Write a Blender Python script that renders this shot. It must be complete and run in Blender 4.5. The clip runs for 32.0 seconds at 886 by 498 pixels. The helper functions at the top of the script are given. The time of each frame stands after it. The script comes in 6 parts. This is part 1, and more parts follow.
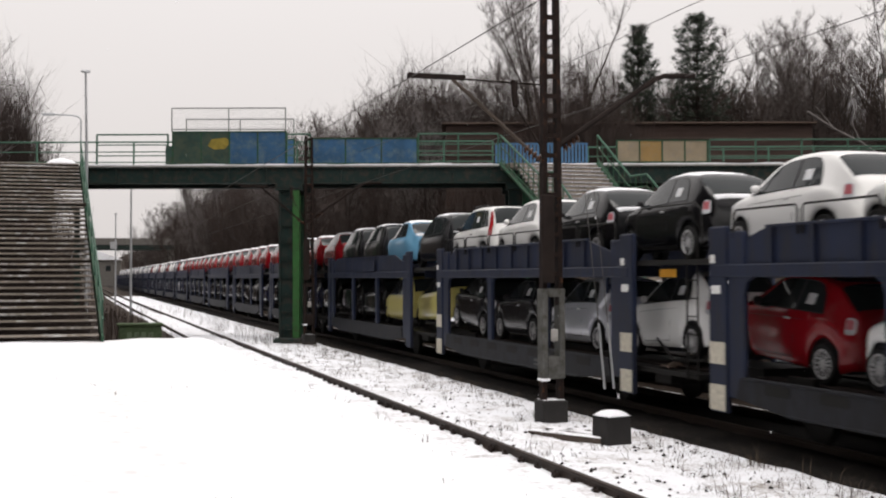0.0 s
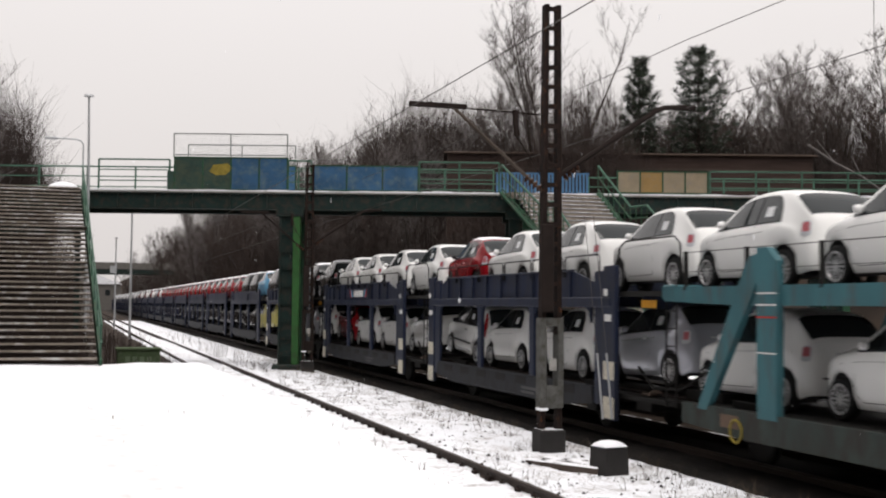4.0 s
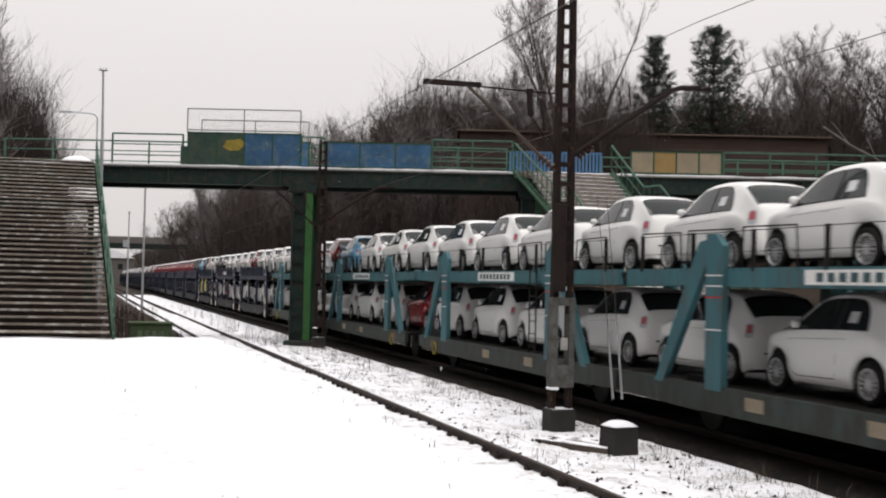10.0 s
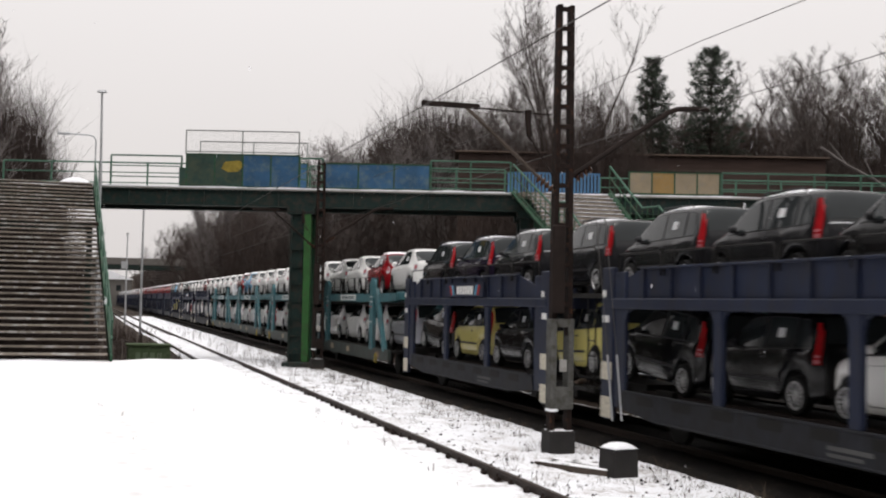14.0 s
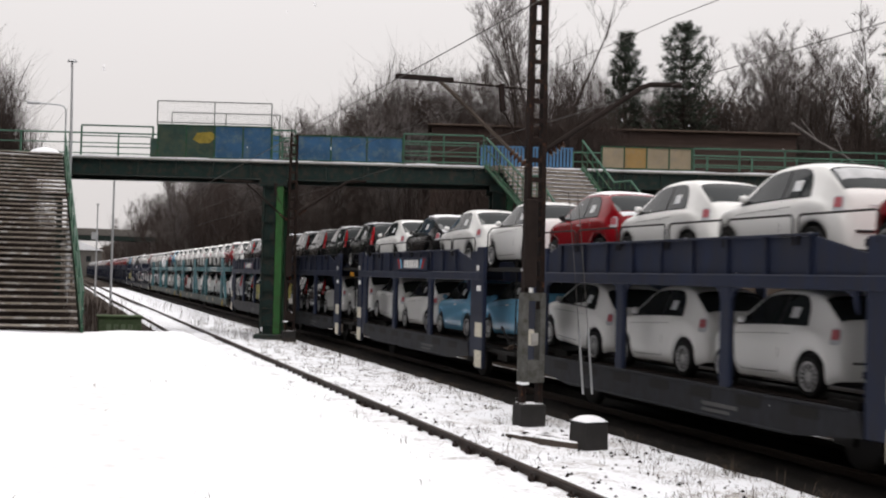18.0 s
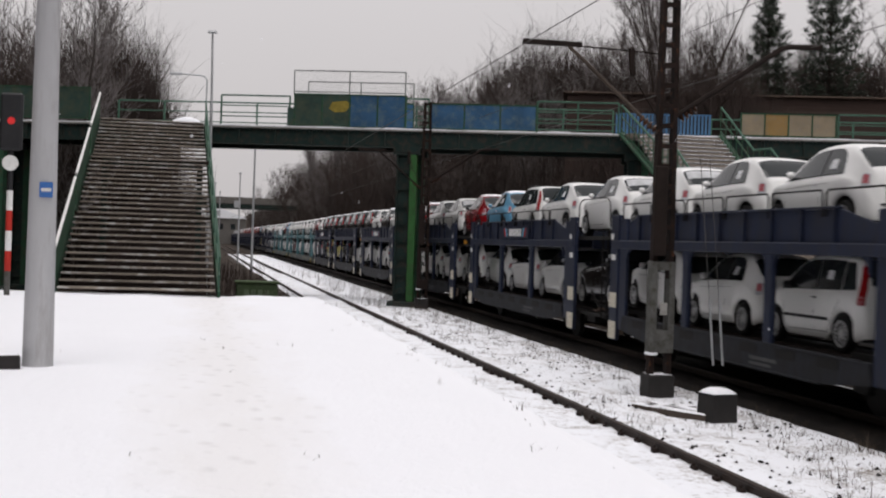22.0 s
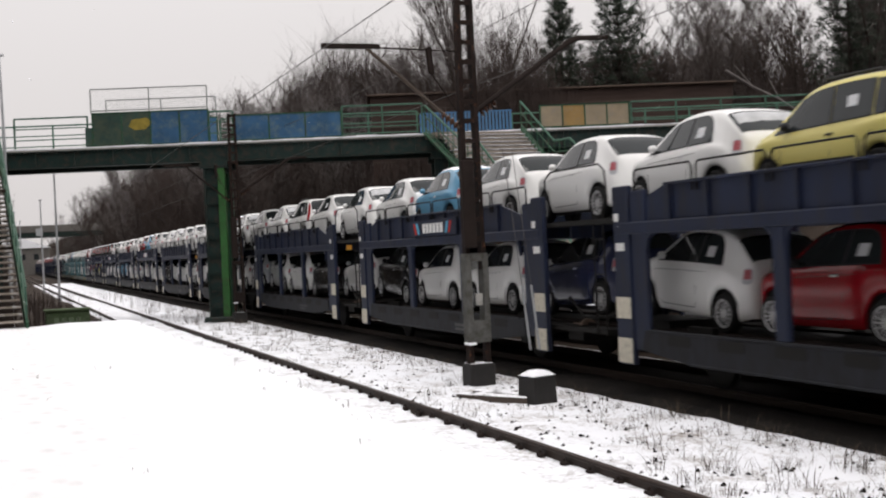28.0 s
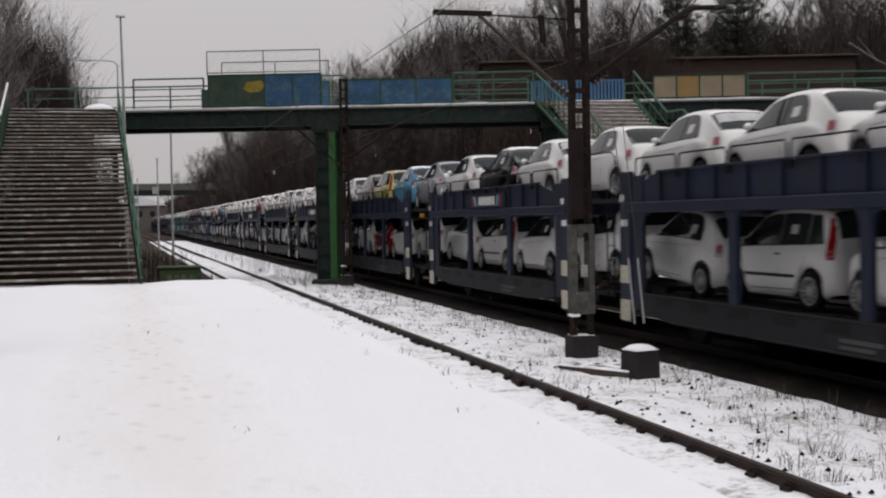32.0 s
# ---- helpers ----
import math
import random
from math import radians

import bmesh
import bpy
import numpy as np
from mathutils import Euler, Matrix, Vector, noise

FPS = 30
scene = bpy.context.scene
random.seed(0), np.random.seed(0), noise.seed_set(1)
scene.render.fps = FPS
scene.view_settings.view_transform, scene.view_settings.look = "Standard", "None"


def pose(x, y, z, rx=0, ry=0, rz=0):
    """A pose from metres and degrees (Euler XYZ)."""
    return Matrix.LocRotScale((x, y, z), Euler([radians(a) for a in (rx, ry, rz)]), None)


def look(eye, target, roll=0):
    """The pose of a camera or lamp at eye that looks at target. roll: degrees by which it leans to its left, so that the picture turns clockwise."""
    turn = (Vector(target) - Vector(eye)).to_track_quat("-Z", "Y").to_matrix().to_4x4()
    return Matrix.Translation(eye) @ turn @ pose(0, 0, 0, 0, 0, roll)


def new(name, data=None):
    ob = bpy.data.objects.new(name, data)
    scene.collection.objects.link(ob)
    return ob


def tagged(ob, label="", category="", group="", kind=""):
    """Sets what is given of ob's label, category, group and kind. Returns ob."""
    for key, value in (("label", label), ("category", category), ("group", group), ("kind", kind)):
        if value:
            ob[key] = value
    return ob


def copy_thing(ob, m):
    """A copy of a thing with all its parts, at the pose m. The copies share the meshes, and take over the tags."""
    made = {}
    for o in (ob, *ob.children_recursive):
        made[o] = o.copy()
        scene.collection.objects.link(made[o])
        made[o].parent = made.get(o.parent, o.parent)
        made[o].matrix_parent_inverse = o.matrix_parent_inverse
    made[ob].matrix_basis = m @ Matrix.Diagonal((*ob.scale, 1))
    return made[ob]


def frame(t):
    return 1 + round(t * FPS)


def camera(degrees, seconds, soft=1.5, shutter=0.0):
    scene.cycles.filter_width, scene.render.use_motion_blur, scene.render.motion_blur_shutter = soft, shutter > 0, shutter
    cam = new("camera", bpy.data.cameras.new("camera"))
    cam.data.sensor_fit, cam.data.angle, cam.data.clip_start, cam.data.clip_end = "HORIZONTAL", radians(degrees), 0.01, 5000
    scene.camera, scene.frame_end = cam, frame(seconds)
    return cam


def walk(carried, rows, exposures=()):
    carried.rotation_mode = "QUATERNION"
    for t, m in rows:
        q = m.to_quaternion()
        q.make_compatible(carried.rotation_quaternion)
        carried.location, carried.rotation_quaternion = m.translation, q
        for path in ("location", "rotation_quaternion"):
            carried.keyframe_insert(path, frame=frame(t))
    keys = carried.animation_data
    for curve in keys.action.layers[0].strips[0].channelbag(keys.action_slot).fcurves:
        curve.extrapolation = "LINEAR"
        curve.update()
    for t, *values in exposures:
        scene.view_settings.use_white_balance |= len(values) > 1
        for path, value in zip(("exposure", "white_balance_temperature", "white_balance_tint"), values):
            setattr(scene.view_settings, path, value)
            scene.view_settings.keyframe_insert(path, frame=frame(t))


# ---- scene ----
FOV, LENGTH = 40.39, 32.0
cam = camera(FOV, LENGTH, 2.1, 0.4)

# seconds, place, yaw, pitch and lean of the hand-held camera
WALK = [
    (0, -0.072, 0.048, 2.413, -17.00, 1.34, -0.18),
    (0.5, -0.088, 0.043, 2.397, -16.84, 1.45, 0.09),
    (1, -0.077, 0.041, 2.367, -17.00, 1.66, 0.02),
    (1.5, -0.075, 0.047, 2.369, -17.39, 1.81, -0.17),
    (2, -0.048, 0.073, 2.376, -17.02, 2.04, 0.12),
    (2.5, -0.039, 0.045, 2.369, -17.82, 2.03, 0.79),
    (3, -0.090, 0.026, 2.373, -17.03, 2.80, 0.62),
    (3.5, -0.074, 0.018, 2.391, -17.00, 2.76, 0.56),
    (5.5, -0.079, 0.012, 2.423, -16.51, 2.49, 0.45),
    (6, -0.065, 0.045, 2.438, -15.85, 2.41, 0.47),
    (6.5, -0.077, 0.044, 2.413, -15.85, 1.93, 0.53),
    (7, -0.046, 0.041, 2.409, -15.95, 1.64, 0.60),
    (7.5, -0.052, 0.059, 2.448, -15.52, 1.24, 0.87),
    (8, -0.108, -0.028, 2.426, -16.38, 1.90, 1.28),
    (8.5, -0.087, 0.020, 2.426, -16.35, 2.20, 1.60),
    (9, -0.093, 0.000, 2.416, -16.79, 1.60, 1.48),
    (9.5, -0.108, -0.011, 2.424, -16.56, 1.60, 1.13),
    (10, -0.084, 0.010, 2.407, -16.44, 1.64, 1.26),
    (10.5, -0.090, 0.018, 2.421, -16.30, 1.32, 1.27),
    (11, -0.072, 0.048, 2.426, -16.31, 1.45, 1.38),
    (11.5, -0.067, 0.085, 2.412, -16.17, 2.07, 1.36),
    (12, -0.063, 0.039, 2.403, -16.40, 1.88, 1.36),
    (12.5, -0.063, 0.025, 2.432, -15.85, 2.57, 1.60),
    (13, -0.053, 0.044, 2.440, -15.86, 2.53, 1.26),
    (13.5, -0.047, 0.050, 2.414, -16.01, 2.52, 1.28),
    (14, -0.077, 0.037, 2.424, -16.49, 2.62, 1.15),
    (14.5, -0.057, 0.022, 2.411, -16.81, 2.38, 1.40),
    (16.5, -0.050, 0.024, 2.433, -17.67, 1.82, 1.35),
    (17, -0.033, 0.051, 2.434, -17.48, 1.68, 1.63),
    (17.5, -0.051, -0.013, 2.419, -17.78, 1.93, 1.60),
    (18, -0.105, -0.001, 2.435, -17.85, 1.36, 1.47),
    (18.5, -0.069, 0.004, 2.409, -16.56, 1.36, 1.61),
    (19, -0.084, 0.021, 2.414, -16.11, 0.61, 1.16),
    (19.5, -0.067, 0.091, 2.406, -16.11, 0.58, 0.76),
    (20, -0.088, 0.127, 2.416, -15.94, 0.08, -0.17),
    (20.5, -0.020, -0.006, 2.371, -12.74, 0.33, -0.66),
    (21, 0.136, 0.022, 2.403, -14.61, 0.76, 1.12),
    (21.5, 0.119, 0.031, 2.393, -12.78, 0.47, 0.81),
    (22, 0.127, 0.075, 2.398, -11.35, -0.27, 1.89),
    (22.5, 0.141, -0.009, 2.397, -11.58, -0.82, 2.03),
    (23, 0.149, 0.013, 2.365, -11.59, -0.44, 1.58),
    (23.5, 0.159, 0.048, 2.389, -11.92, -1.05, 1.52),
    (24, 0.168, 0.064, 2.385, -11.20, -0.98, 1.47),
    (24.5, 0.159, 0.069, 2.387, -11.04, -1.35, 1.40),
    (26.5, 0.133, -0.055, 2.330, -15.62, 0.95, 0.46),
    (27, 0.104, -0.107, 2.321, -19.56, 2.35, -1.48),
    (27.5, 0.101, -0.089, 2.355, -22.23, 1.94, -1.75),
    (28, 0.097, -0.117, 2.325, -20.09, -0.05, -2.67),
    (28.5, 0.023, -0.065, 2.413, -18.45, 0.72, -0.00),
    (29, 0.080, -0.123, 2.302, -14.91, 1.25, 0.39),
    (29.5, 0.133, -0.090, 2.317, -14.68, -1.12, 1.39),
    (30, 0.119, -0.068, 2.315, -14.02, -1.11, 1.12),
    (30.5, 0.100, -0.072, 2.309, -13.80, -1.55, 0.23),
    (31, 0.097, -0.154, 2.296, -14.24, -0.63, -1.03),
    (31.5, 0.126, -0.108, 2.341, -14.32, -1.80, -1.18),
    (32, 0.139, -0.087, 2.344, -14.95, -1.43, -0.98),
]


def held(x, y, z, yaw, pitch, lean):
    return pose(x, y, z, 0, 0, yaw) @ pose(0, 0, 0, 90 + pitch) @ pose(0, 0, 0, 0, 0, lean)


EXPOSE = [(0, 0.48, 6600, 13), (10, 0.48, 6550, 12.5), (20.0, 0.48, 6500, 13), (20.6, 0.25, 6450, 14), (21.5, 0.11, 6420, 14), (24.5, 0.11, 6420, 14),
          (26.5, 0.12, 6450, 14), (27.2, 0.42, 6500, 13), (28.6, 0.42, 6500, 13), (29.6, 0.2, 6450, 14), (30.3, -0.06, 6420, 14), (32, -0.08, 6420, 14)]
walk(cam, [(r[0], held(*r[1:])) for r in WALK], EXPOSE)

# ---- sky and light: a low overcast winter sky, brighter overhead ----
world = bpy.data.worlds.new("overcast")
scene.world = world
world.use_nodes = True
wn, wl = world.node_tree.nodes, world.node_tree.links
wn.clear()
w_out = wn.new("ShaderNodeOutputWorld")
w_bg = wn.new("ShaderNodeBackground")
w_bg.inputs["Strength"].default_value = 1.0
w_sky = wn.new("ShaderNodeTexSky")
w_sky.sky_type = "NISHITA"
w_sky.sun_disc = False
w_sky.sun_elevation, w_sky.sun_rotation = radians(71), radians(190)
w_sky.dust_density, w_sky.air_density = 6.0, 1.5
w_dim = wn.new("ShaderNodeMix")
w_dim.data_type = "RGBA"
w_dim.blend_type = "MULTIPLY"
w_dim.inputs["Factor"].default_value = 1.0
w_dim.inputs[7].default_value = (0.06, 0.06, 0.06, 1)
wl.new(w_sky.outputs[0], w_dim.inputs[6])
w_co = wn.new("ShaderNodeTexCoord")
w_sep = wn.new("ShaderNodeSeparateXYZ")
wl.new(w_co.outputs["Generated"], w_sep.inputs[0])
w_ramp = wn.new("ShaderNodeValToRGB")
w_ramp.color_ramp.elements[0].position, w_ramp.color_ramp.elements[0].color = 0.0, (0.525, 0.505, 0.492, 1)
w_ramp.color_ramp.elements[1].position, w_ramp.color_ramp.elements[1].color = 0.9, (1.0, 0.985, 0.97, 1)
wl.new(w_sep.outputs[2], w_ramp.inputs[0])
w_noise = wn.new("ShaderNodeTexNoise")
w_noise.inputs["Scale"].default_value = 1.6
w_noise.inputs["Detail"].default_value = 3
wl.new(w_co.outputs["Generated"], w_noise.inputs[0])
w_veil = wn.new("ShaderNodeMix")
w_veil.data_type = "RGBA"
w_veil.blend_type = "SOFT_LIGHT"
w_veil.inputs["Factor"].default_value = 0.12
wl.new(w_ramp.outputs[0], w_veil.inputs[6])
wl.new(w_noise.outputs[0], w_veil.inputs[7])
w_mix = wn.new("ShaderNodeMix")
w_mix.data_type = "RGBA"
w_mix.inputs["Factor"].default_value = 0.93
wl.new(w_dim.outputs[2], w_mix.inputs[6])
wl.new(w_veil.outputs[2], w_mix.inputs[7])
wl.new(w_mix.outputs[2], w_bg.inputs[0])
wl.new(w_bg.outputs[0], w_out.inputs[0])

sun = new("sun", bpy.data.lights.new("sun", "SUN"))
sun.data.energy, sun.data.angle, sun.data.color = 1.1, radians(35), (1.0, 0.97, 0.94)
sun.matrix_world = look((-4, -14, 70), (0, 10, 0))


# ---- materials ----
def shader(name):
    m = bpy.data.materials.new(name)
    m.use_nodes = True
    return m, m.node_tree.nodes, m.node_tree.links, m.node_tree.nodes["Principled BSDF"]


def mixer(nodes, links, fac, a, b, blend="MIX"):
    n = nodes.new("ShaderNodeMix")
    n.data_type, n.blend_type = "RGBA", blend
    for socket, value in ((n.inputs["Factor"], fac), (n.inputs[6], a), (n.inputs[7], b)):
        if isinstance(value, (int, float)):
            socket.default_value = value
        elif isinstance(value, tuple):
            socket.default_value = (*value, 1) if len(value) == 3 else value
        else:
            links.new(value, socket)
    return n.outputs[2]


def noise_of(nodes, links, scale, detail=4, rough=0.6, stretch=None, space="Object"):
    co = nodes.new("ShaderNodeTexCoord" if space != "Position" else "ShaderNodeNewGeometry")
    n = nodes.new("ShaderNodeTexNoise")
    n.inputs["Scale"].default_value, n.inputs["Detail"].default_value, n.inputs["Roughness"].default_value = scale, detail, rough
    if stretch:
        mp = nodes.new("ShaderNodeMapping")
        mp.inputs["Scale"].default_value = stretch
        links.new(co.outputs[space], mp.inputs[0])
        links.new(mp.outputs[0], n.inputs[0])
    else:
        links.new(co.outputs[space], n.inputs[0])
    return n.outputs[0]


def ramp_of(nodes, links, src, a, b, ca=(0, 0, 0), cb=(1, 1, 1)):
    r = nodes.new("ShaderNodeValToRGB")
    r.color_ramp.elements[0].position, r.color_ramp.elements[0].color = a, (*ca, 1)
    r.color_ramp.elements[1].position, r.color_ramp.elements[1].color = b, (*cb, 1)
    links.new(src, r.inputs[0])
    return r.outputs[0]


def bump_of(nodes, links, src, strength, distance, bsdf):
    b = nodes.new("ShaderNodeBump")
    b.inputs["Strength"].default_value, b.inputs["Distance"].default_value = strength, distance
    links.new(src, b.inputs["Height"])
    links.new(b.outputs[0], bsdf.inputs["Normal"])


def facing_up(nodes, links, low, high, ragged=0.5):
    """A mask of the faces that look up, with a ragged edge: where snow lies."""
    g = nodes.new("ShaderNodeNewGeometry")
    s = nodes.new("ShaderNodeSeparateXYZ")
    links.new(g.outputs["Normal"], s.inputs[0])
    n = noise_of(nodes, links, 5.0, 5)
    a = nodes.new("ShaderNodeMath")
    a.operation = "MULTIPLY_ADD"
    links.new(n, a.inputs[0])
    a.inputs[1].default_value = ragged
    links.new(s.outputs[2], a.inputs[2])
    return ramp_of(nodes, links, a.outputs[0], low, high)


SNOW = (0.86, 0.87, 0.90)


def surface(name, color, rough=0.6, metal=0.0, vary=0.25, grain=30.0, blot=2.0, dirt=None, dirt_amount=0.5, bump=0.15,
            bump_size=0.004, snow=None, coat=0.0, stretch=None, space="Object"):
    m, nd, ln, b = shader(name)
    g1, g2 = noise_of(nd, ln, grain, 5, 0.7, None, space), noise_of(nd, ln, blot, 4, 0.6, stretch, space)
    dark = tuple(c * (1 - vary) for c in color)
    light = tuple(min(1, c * (1 + vary * 0.6)) for c in color)
    col = mixer(nd, ln, ramp_of(nd, ln, g2, 0.3, 0.7), dark, light)
    col = mixer(nd, ln, ramp_of(nd, ln, g1, 0.35, 0.75), col, mixer(nd, ln, 0.35, col, dark))
    if dirt:
        mask = ramp_of(nd, ln, noise_of(nd, ln, blot * 2.3, 6, 0.7, stretch, space), 0.62 - 0.3 * dirt_amount, 0.72)
        col = mixer(nd, ln, mask, col, dirt)
    if snow:
        col = mixer(nd, ln, facing_up(nd, ln, *snow), col, SNOW)
    ln.new(col, b.inputs["Base Color"])
    r = nd.new("ShaderNodeMapRange")
    r.inputs[3].default_value, r.inputs[4].default_value = max(0.02, rough - 0.12), min(1, rough + 0.15)
    ln.new(g2, r.inputs[0])
    ln.new(r.outputs[0], b.inputs["Roughness"])
    b.inputs["Metallic"].default_value = metal
    b.inputs["Specular IOR Level"].default_value = 0.12 if rough > 0.85 else 0.22 if rough > 0.4 else 0.5
    b.inputs["Coat Weight"].default_value = coat
    b.inputs["Coat Roughness"].default_value = 0.08
    if bump:
        bump_of(nd, ln, g1, bump, bump_size, b)
    return m


def car_paint(name, color, metal=0.0):
    m, nd, ln, b = shader(name)
    film = ramp_of(nd, ln, noise_of(nd, ln, 3.0, 6, 0.7), 0.35, 0.8)
    ob = nd.new("ShaderNodeObjectInfo")
    tone = nd.new("ShaderNodeMapRange")
    tone.inputs[3].default_value, tone.inputs[4].default_value = 0.0, 0.12
    ln.new(ob.outputs["Random"], tone.inputs[0])
    col = mixer(nd, ln, tone.outputs[0], color, tuple(c * 0.7 for c in color))
    film_on = nd.new("ShaderNodeMath")
    film_on.operation = "MULTIPLY"
    film_on.inputs[1].default_value = 0.05
    ln.new(film, film_on.inputs[0])
    col = mixer(nd, ln, film_on.outputs[0], col, tuple(c * 0.8 + 0.01 for c in color))
    ln.new(col, b.inputs["Base Color"])
    r = nd.new("ShaderNodeMapRange")
    r.inputs[3].default_value, r.inputs[4].default_value = 0.12, 0.32
    ln.new(film, r.inputs[0])
    ln.new(r.outputs[0], b.inputs["Roughness"])
    b.inputs["Metallic"].default_value = metal
    b.inputs["Coat Weight"].default_value = 0.1
    b.inputs["Specular IOR Level"].default_value = 0.4
    b.inputs["Coat Roughness"].default_value = 0.06
    return m


def snow_sheet(name, grass, low, high, scale, litter=(0.10, 0.075, 0.05)):
    """Snow lying over ground, through which dead grass and stones show by the amount grass."""
    m, nd, ln, b = shader(name)
    big, small = noise_of(nd, ln, scale, 6, 0.7), noise_of(nd, ln, scale * 9, 5, 0.75)
    blend = mixer(nd, ln, 0.5, big, small)
    bare = ramp_of(nd, ln, blend, low, high)
    soft = mixer(nd, ln, noise_of(nd, ln, 0.7, 5, 0.6), (0.80, 0.82, 0.86), SNOW)
    ground = mixer(nd, ln, noise_of(nd, ln, scale * 20, 3), litter, tuple(c * 2.2 for c in litter))
    amount = nd.new("ShaderNodeMath")
    amount.operation = "MULTIPLY"
    amount.inputs[1].default_value = grass
    ln.new(bare, amount.inputs[0])
    ln.new(mixer(nd, ln, amount.outputs[0], soft, ground), b.inputs["Base Color"])
    b.inputs["Roughness"].default_value = 0.85
    b.inputs["Specular IOR Level"].default_value = 0.1
    bump_of(nd, ln, mixer(nd, ln, 0.4, big, small), 0.5, 0.05, b)
    return m


def trodden_snow(name):
    """Fresh snow with a worn trail of footmarks: small hollows, greyer where feet have pressed it."""
    m, nd, ln, b = shader(name)
    vor = nd.new("ShaderNodeTexVoronoi")
    vor.inputs["Scale"].default_value = 3.1
    co = nd.new("ShaderNodeTexCoord")
    mp = nd.new("ShaderNodeMapping")
    mp.inputs["Scale"].default_value = (1.35, 0.8, 1)
    ln.new(co.outputs["Object"], mp.inputs[0])
    ln.new(mp.outputs[0], vor.inputs["Vector"])
    hollow = ramp_of(nd, ln, vor.outputs["Distance"], 0.10, 0.34, (1, 1, 1), (0, 0, 0))
    # the trodden way runs along the platform half a metre from its middle
    place = nd.new("ShaderNodeSeparateXYZ")
    ln.new(co.outputs["Object"], place.inputs[0])
    steps = [("SUBTRACT", place.outputs[0], 0.5), ("ABSOLUTE", None, 0.0), ("MULTIPLY_ADD", None, 0.42)]
    last = None
    for op, src, value in steps:
        node = nd.new("ShaderNodeMath")
        node.operation = op
        ln.new(src if src is not None else last, node.inputs[0])
        node.inputs[1].default_value = value
        last = node.outputs[0]
    ln.new(noise_of(nd, ln, 0.6, 4, 0.6, (1.3, 0.4, 1)), node.inputs[2])
    trail = ramp_of(nd, ln, last, 0.52, 0.92, (1, 1, 1), (0, 0, 0))
    mark = mixer(nd, ln, 1.0, hollow, trail, "MULTIPLY")
    fine = noise_of(nd, ln, 9.0, 5, 0.7)
    col = mixer(nd, ln, noise_of(nd, ln, 0.9, 5, 0.6), (0.83, 0.84, 0.87), SNOW)
    col = mixer(nd, ln, mixer(nd, ln, 0.5, (0, 0, 0), trail), col, (0.76, 0.745, 0.73))
    col = mixer(nd, ln, mixer(nd, ln, 0.8, (0, 0, 0), mark), col, (0.69, 0.685, 0.69))
    speck = ramp_of(nd, ln, noise_of(nd, ln, 14.0, 4, 0.7), 0.68, 0.78)
    col = mixer(nd, ln, mixer(nd, ln, 0.35, (0, 0, 0), speck), col, (0.34, 0.32, 0.30))
    ln.new(col, b.inputs["Base Color"])
    b.inputs["Roughness"].default_value = 0.85
    b.inputs["Specular IOR Level"].default_value = 0.1
    height = mixer(nd, ln, 0.35, mixer(nd, ln, 0.7, fine, mark, "SUBTRACT"), noise_of(nd, ln, 2.2, 5, 0.65))
    bump_of(nd, ln, height, 0.5, 0.08, b)
    return m


def clear_glass(name, tint):
    m, nd, ln, b = shader(name)
    ln.new(mixer(nd, ln, noise_of(nd, ln, 2.0, 4), tint, tuple(c * 1.8 for c in tint)), b.inputs["Base Color"])
    b.inputs["Roughness"].default_value = 0.06
    b.inputs["Specular IOR Level"].default_value = 0.32
    return m


WHITE = car_paint("white car paint", (0.83, 0.83, 0.815))
PAINTS = {
    "w": (WHITE, "white"), "r": (car_paint("red car paint", (0.23, 0.005, 0.010)), "red"),
    "b": (car_paint("light blue car paint", (0.13, 0.33, 0.50)), "light blue"),
    "k": (car_paint("black car paint", (0.005, 0.005, 0.006)), "black"),
    "g": (car_paint("dark grey car paint", (0.013, 0.013, 0.015)), "dark grey"),
    "p": (car_paint("dark violet car paint", (0.015, 0.010, 0.024)), "dark violet"),
    "y": (car_paint("pale yellow car paint", (0.68, 0.60, 0.20)), "pale yellow"),
    "s": (car_paint("silver car paint", (0.52, 0.53, 0.58), 0.4), "silver"),
    "n": (car_paint("navy car paint", (0.02, 0.025, 0.06)), "navy blue"),
    "o": (car_paint("orange car paint", (0.6, 0.25, 0.05)), "orange"),
}
GLASS = clear_glass("car glass", (0.016, 0.019, 0.020))
RUBBER = surface("tyre rubber", (0.014, 0.014, 0.014), 0.8, vary=0.3)
ALLOY = surface("wheel alloy", (0.58, 0.58, 0.59), 0.35, 0.35)
PLASTIC = surface("black trim plastic", (0.025, 0.025, 0.027), 0.5)
TAIL = surface("red lamp glass", (0.34, 0.006, 0.010), 0.2, bump=0, coat=0.25)
# paler red, with the sky's reflection put into the lamp's colour
TAIL_PALE = surface("reflection-pale lamp glass", (0.50, 0.15, 0.17), 0.2, bump=0, coat=0.3)
LENS = surface("clear lamp glass", (0.6, 0.62, 0.65), 0.1, bump=0, coat=0.8)
PAPER = surface("paper", (0.62, 0.63, 0.64), 0.8, vary=0.08)
FROST = surface("crusted frost", (0.50, 0.51, 0.52), 0.85, vary=0.25, grain=14, blot=6, bump=0.4, bump_size=0.01)
SNOW_CAP = surface("fresh snow", SNOW, 0.9, vary=0.06, bump=0.4, bump_size=0.01)
BLUE_STEEL = surface("blue wagon paint", (0.014, 0.020, 0.044), 0.5, vary=0.3, dirt=(0.02, 0.019, 0.022), dirt_amount=0.5, stretch=(1, 1, 0.25))
NAVY_STEEL = surface("dirty lower wagon steel", (0.019, 0.021, 0.028), 0.65, vary=0.5, blot=3, dirt=(0.009, 0.008, 0.007), dirt_amount=0.8, stretch=(1, 1, 0.4))
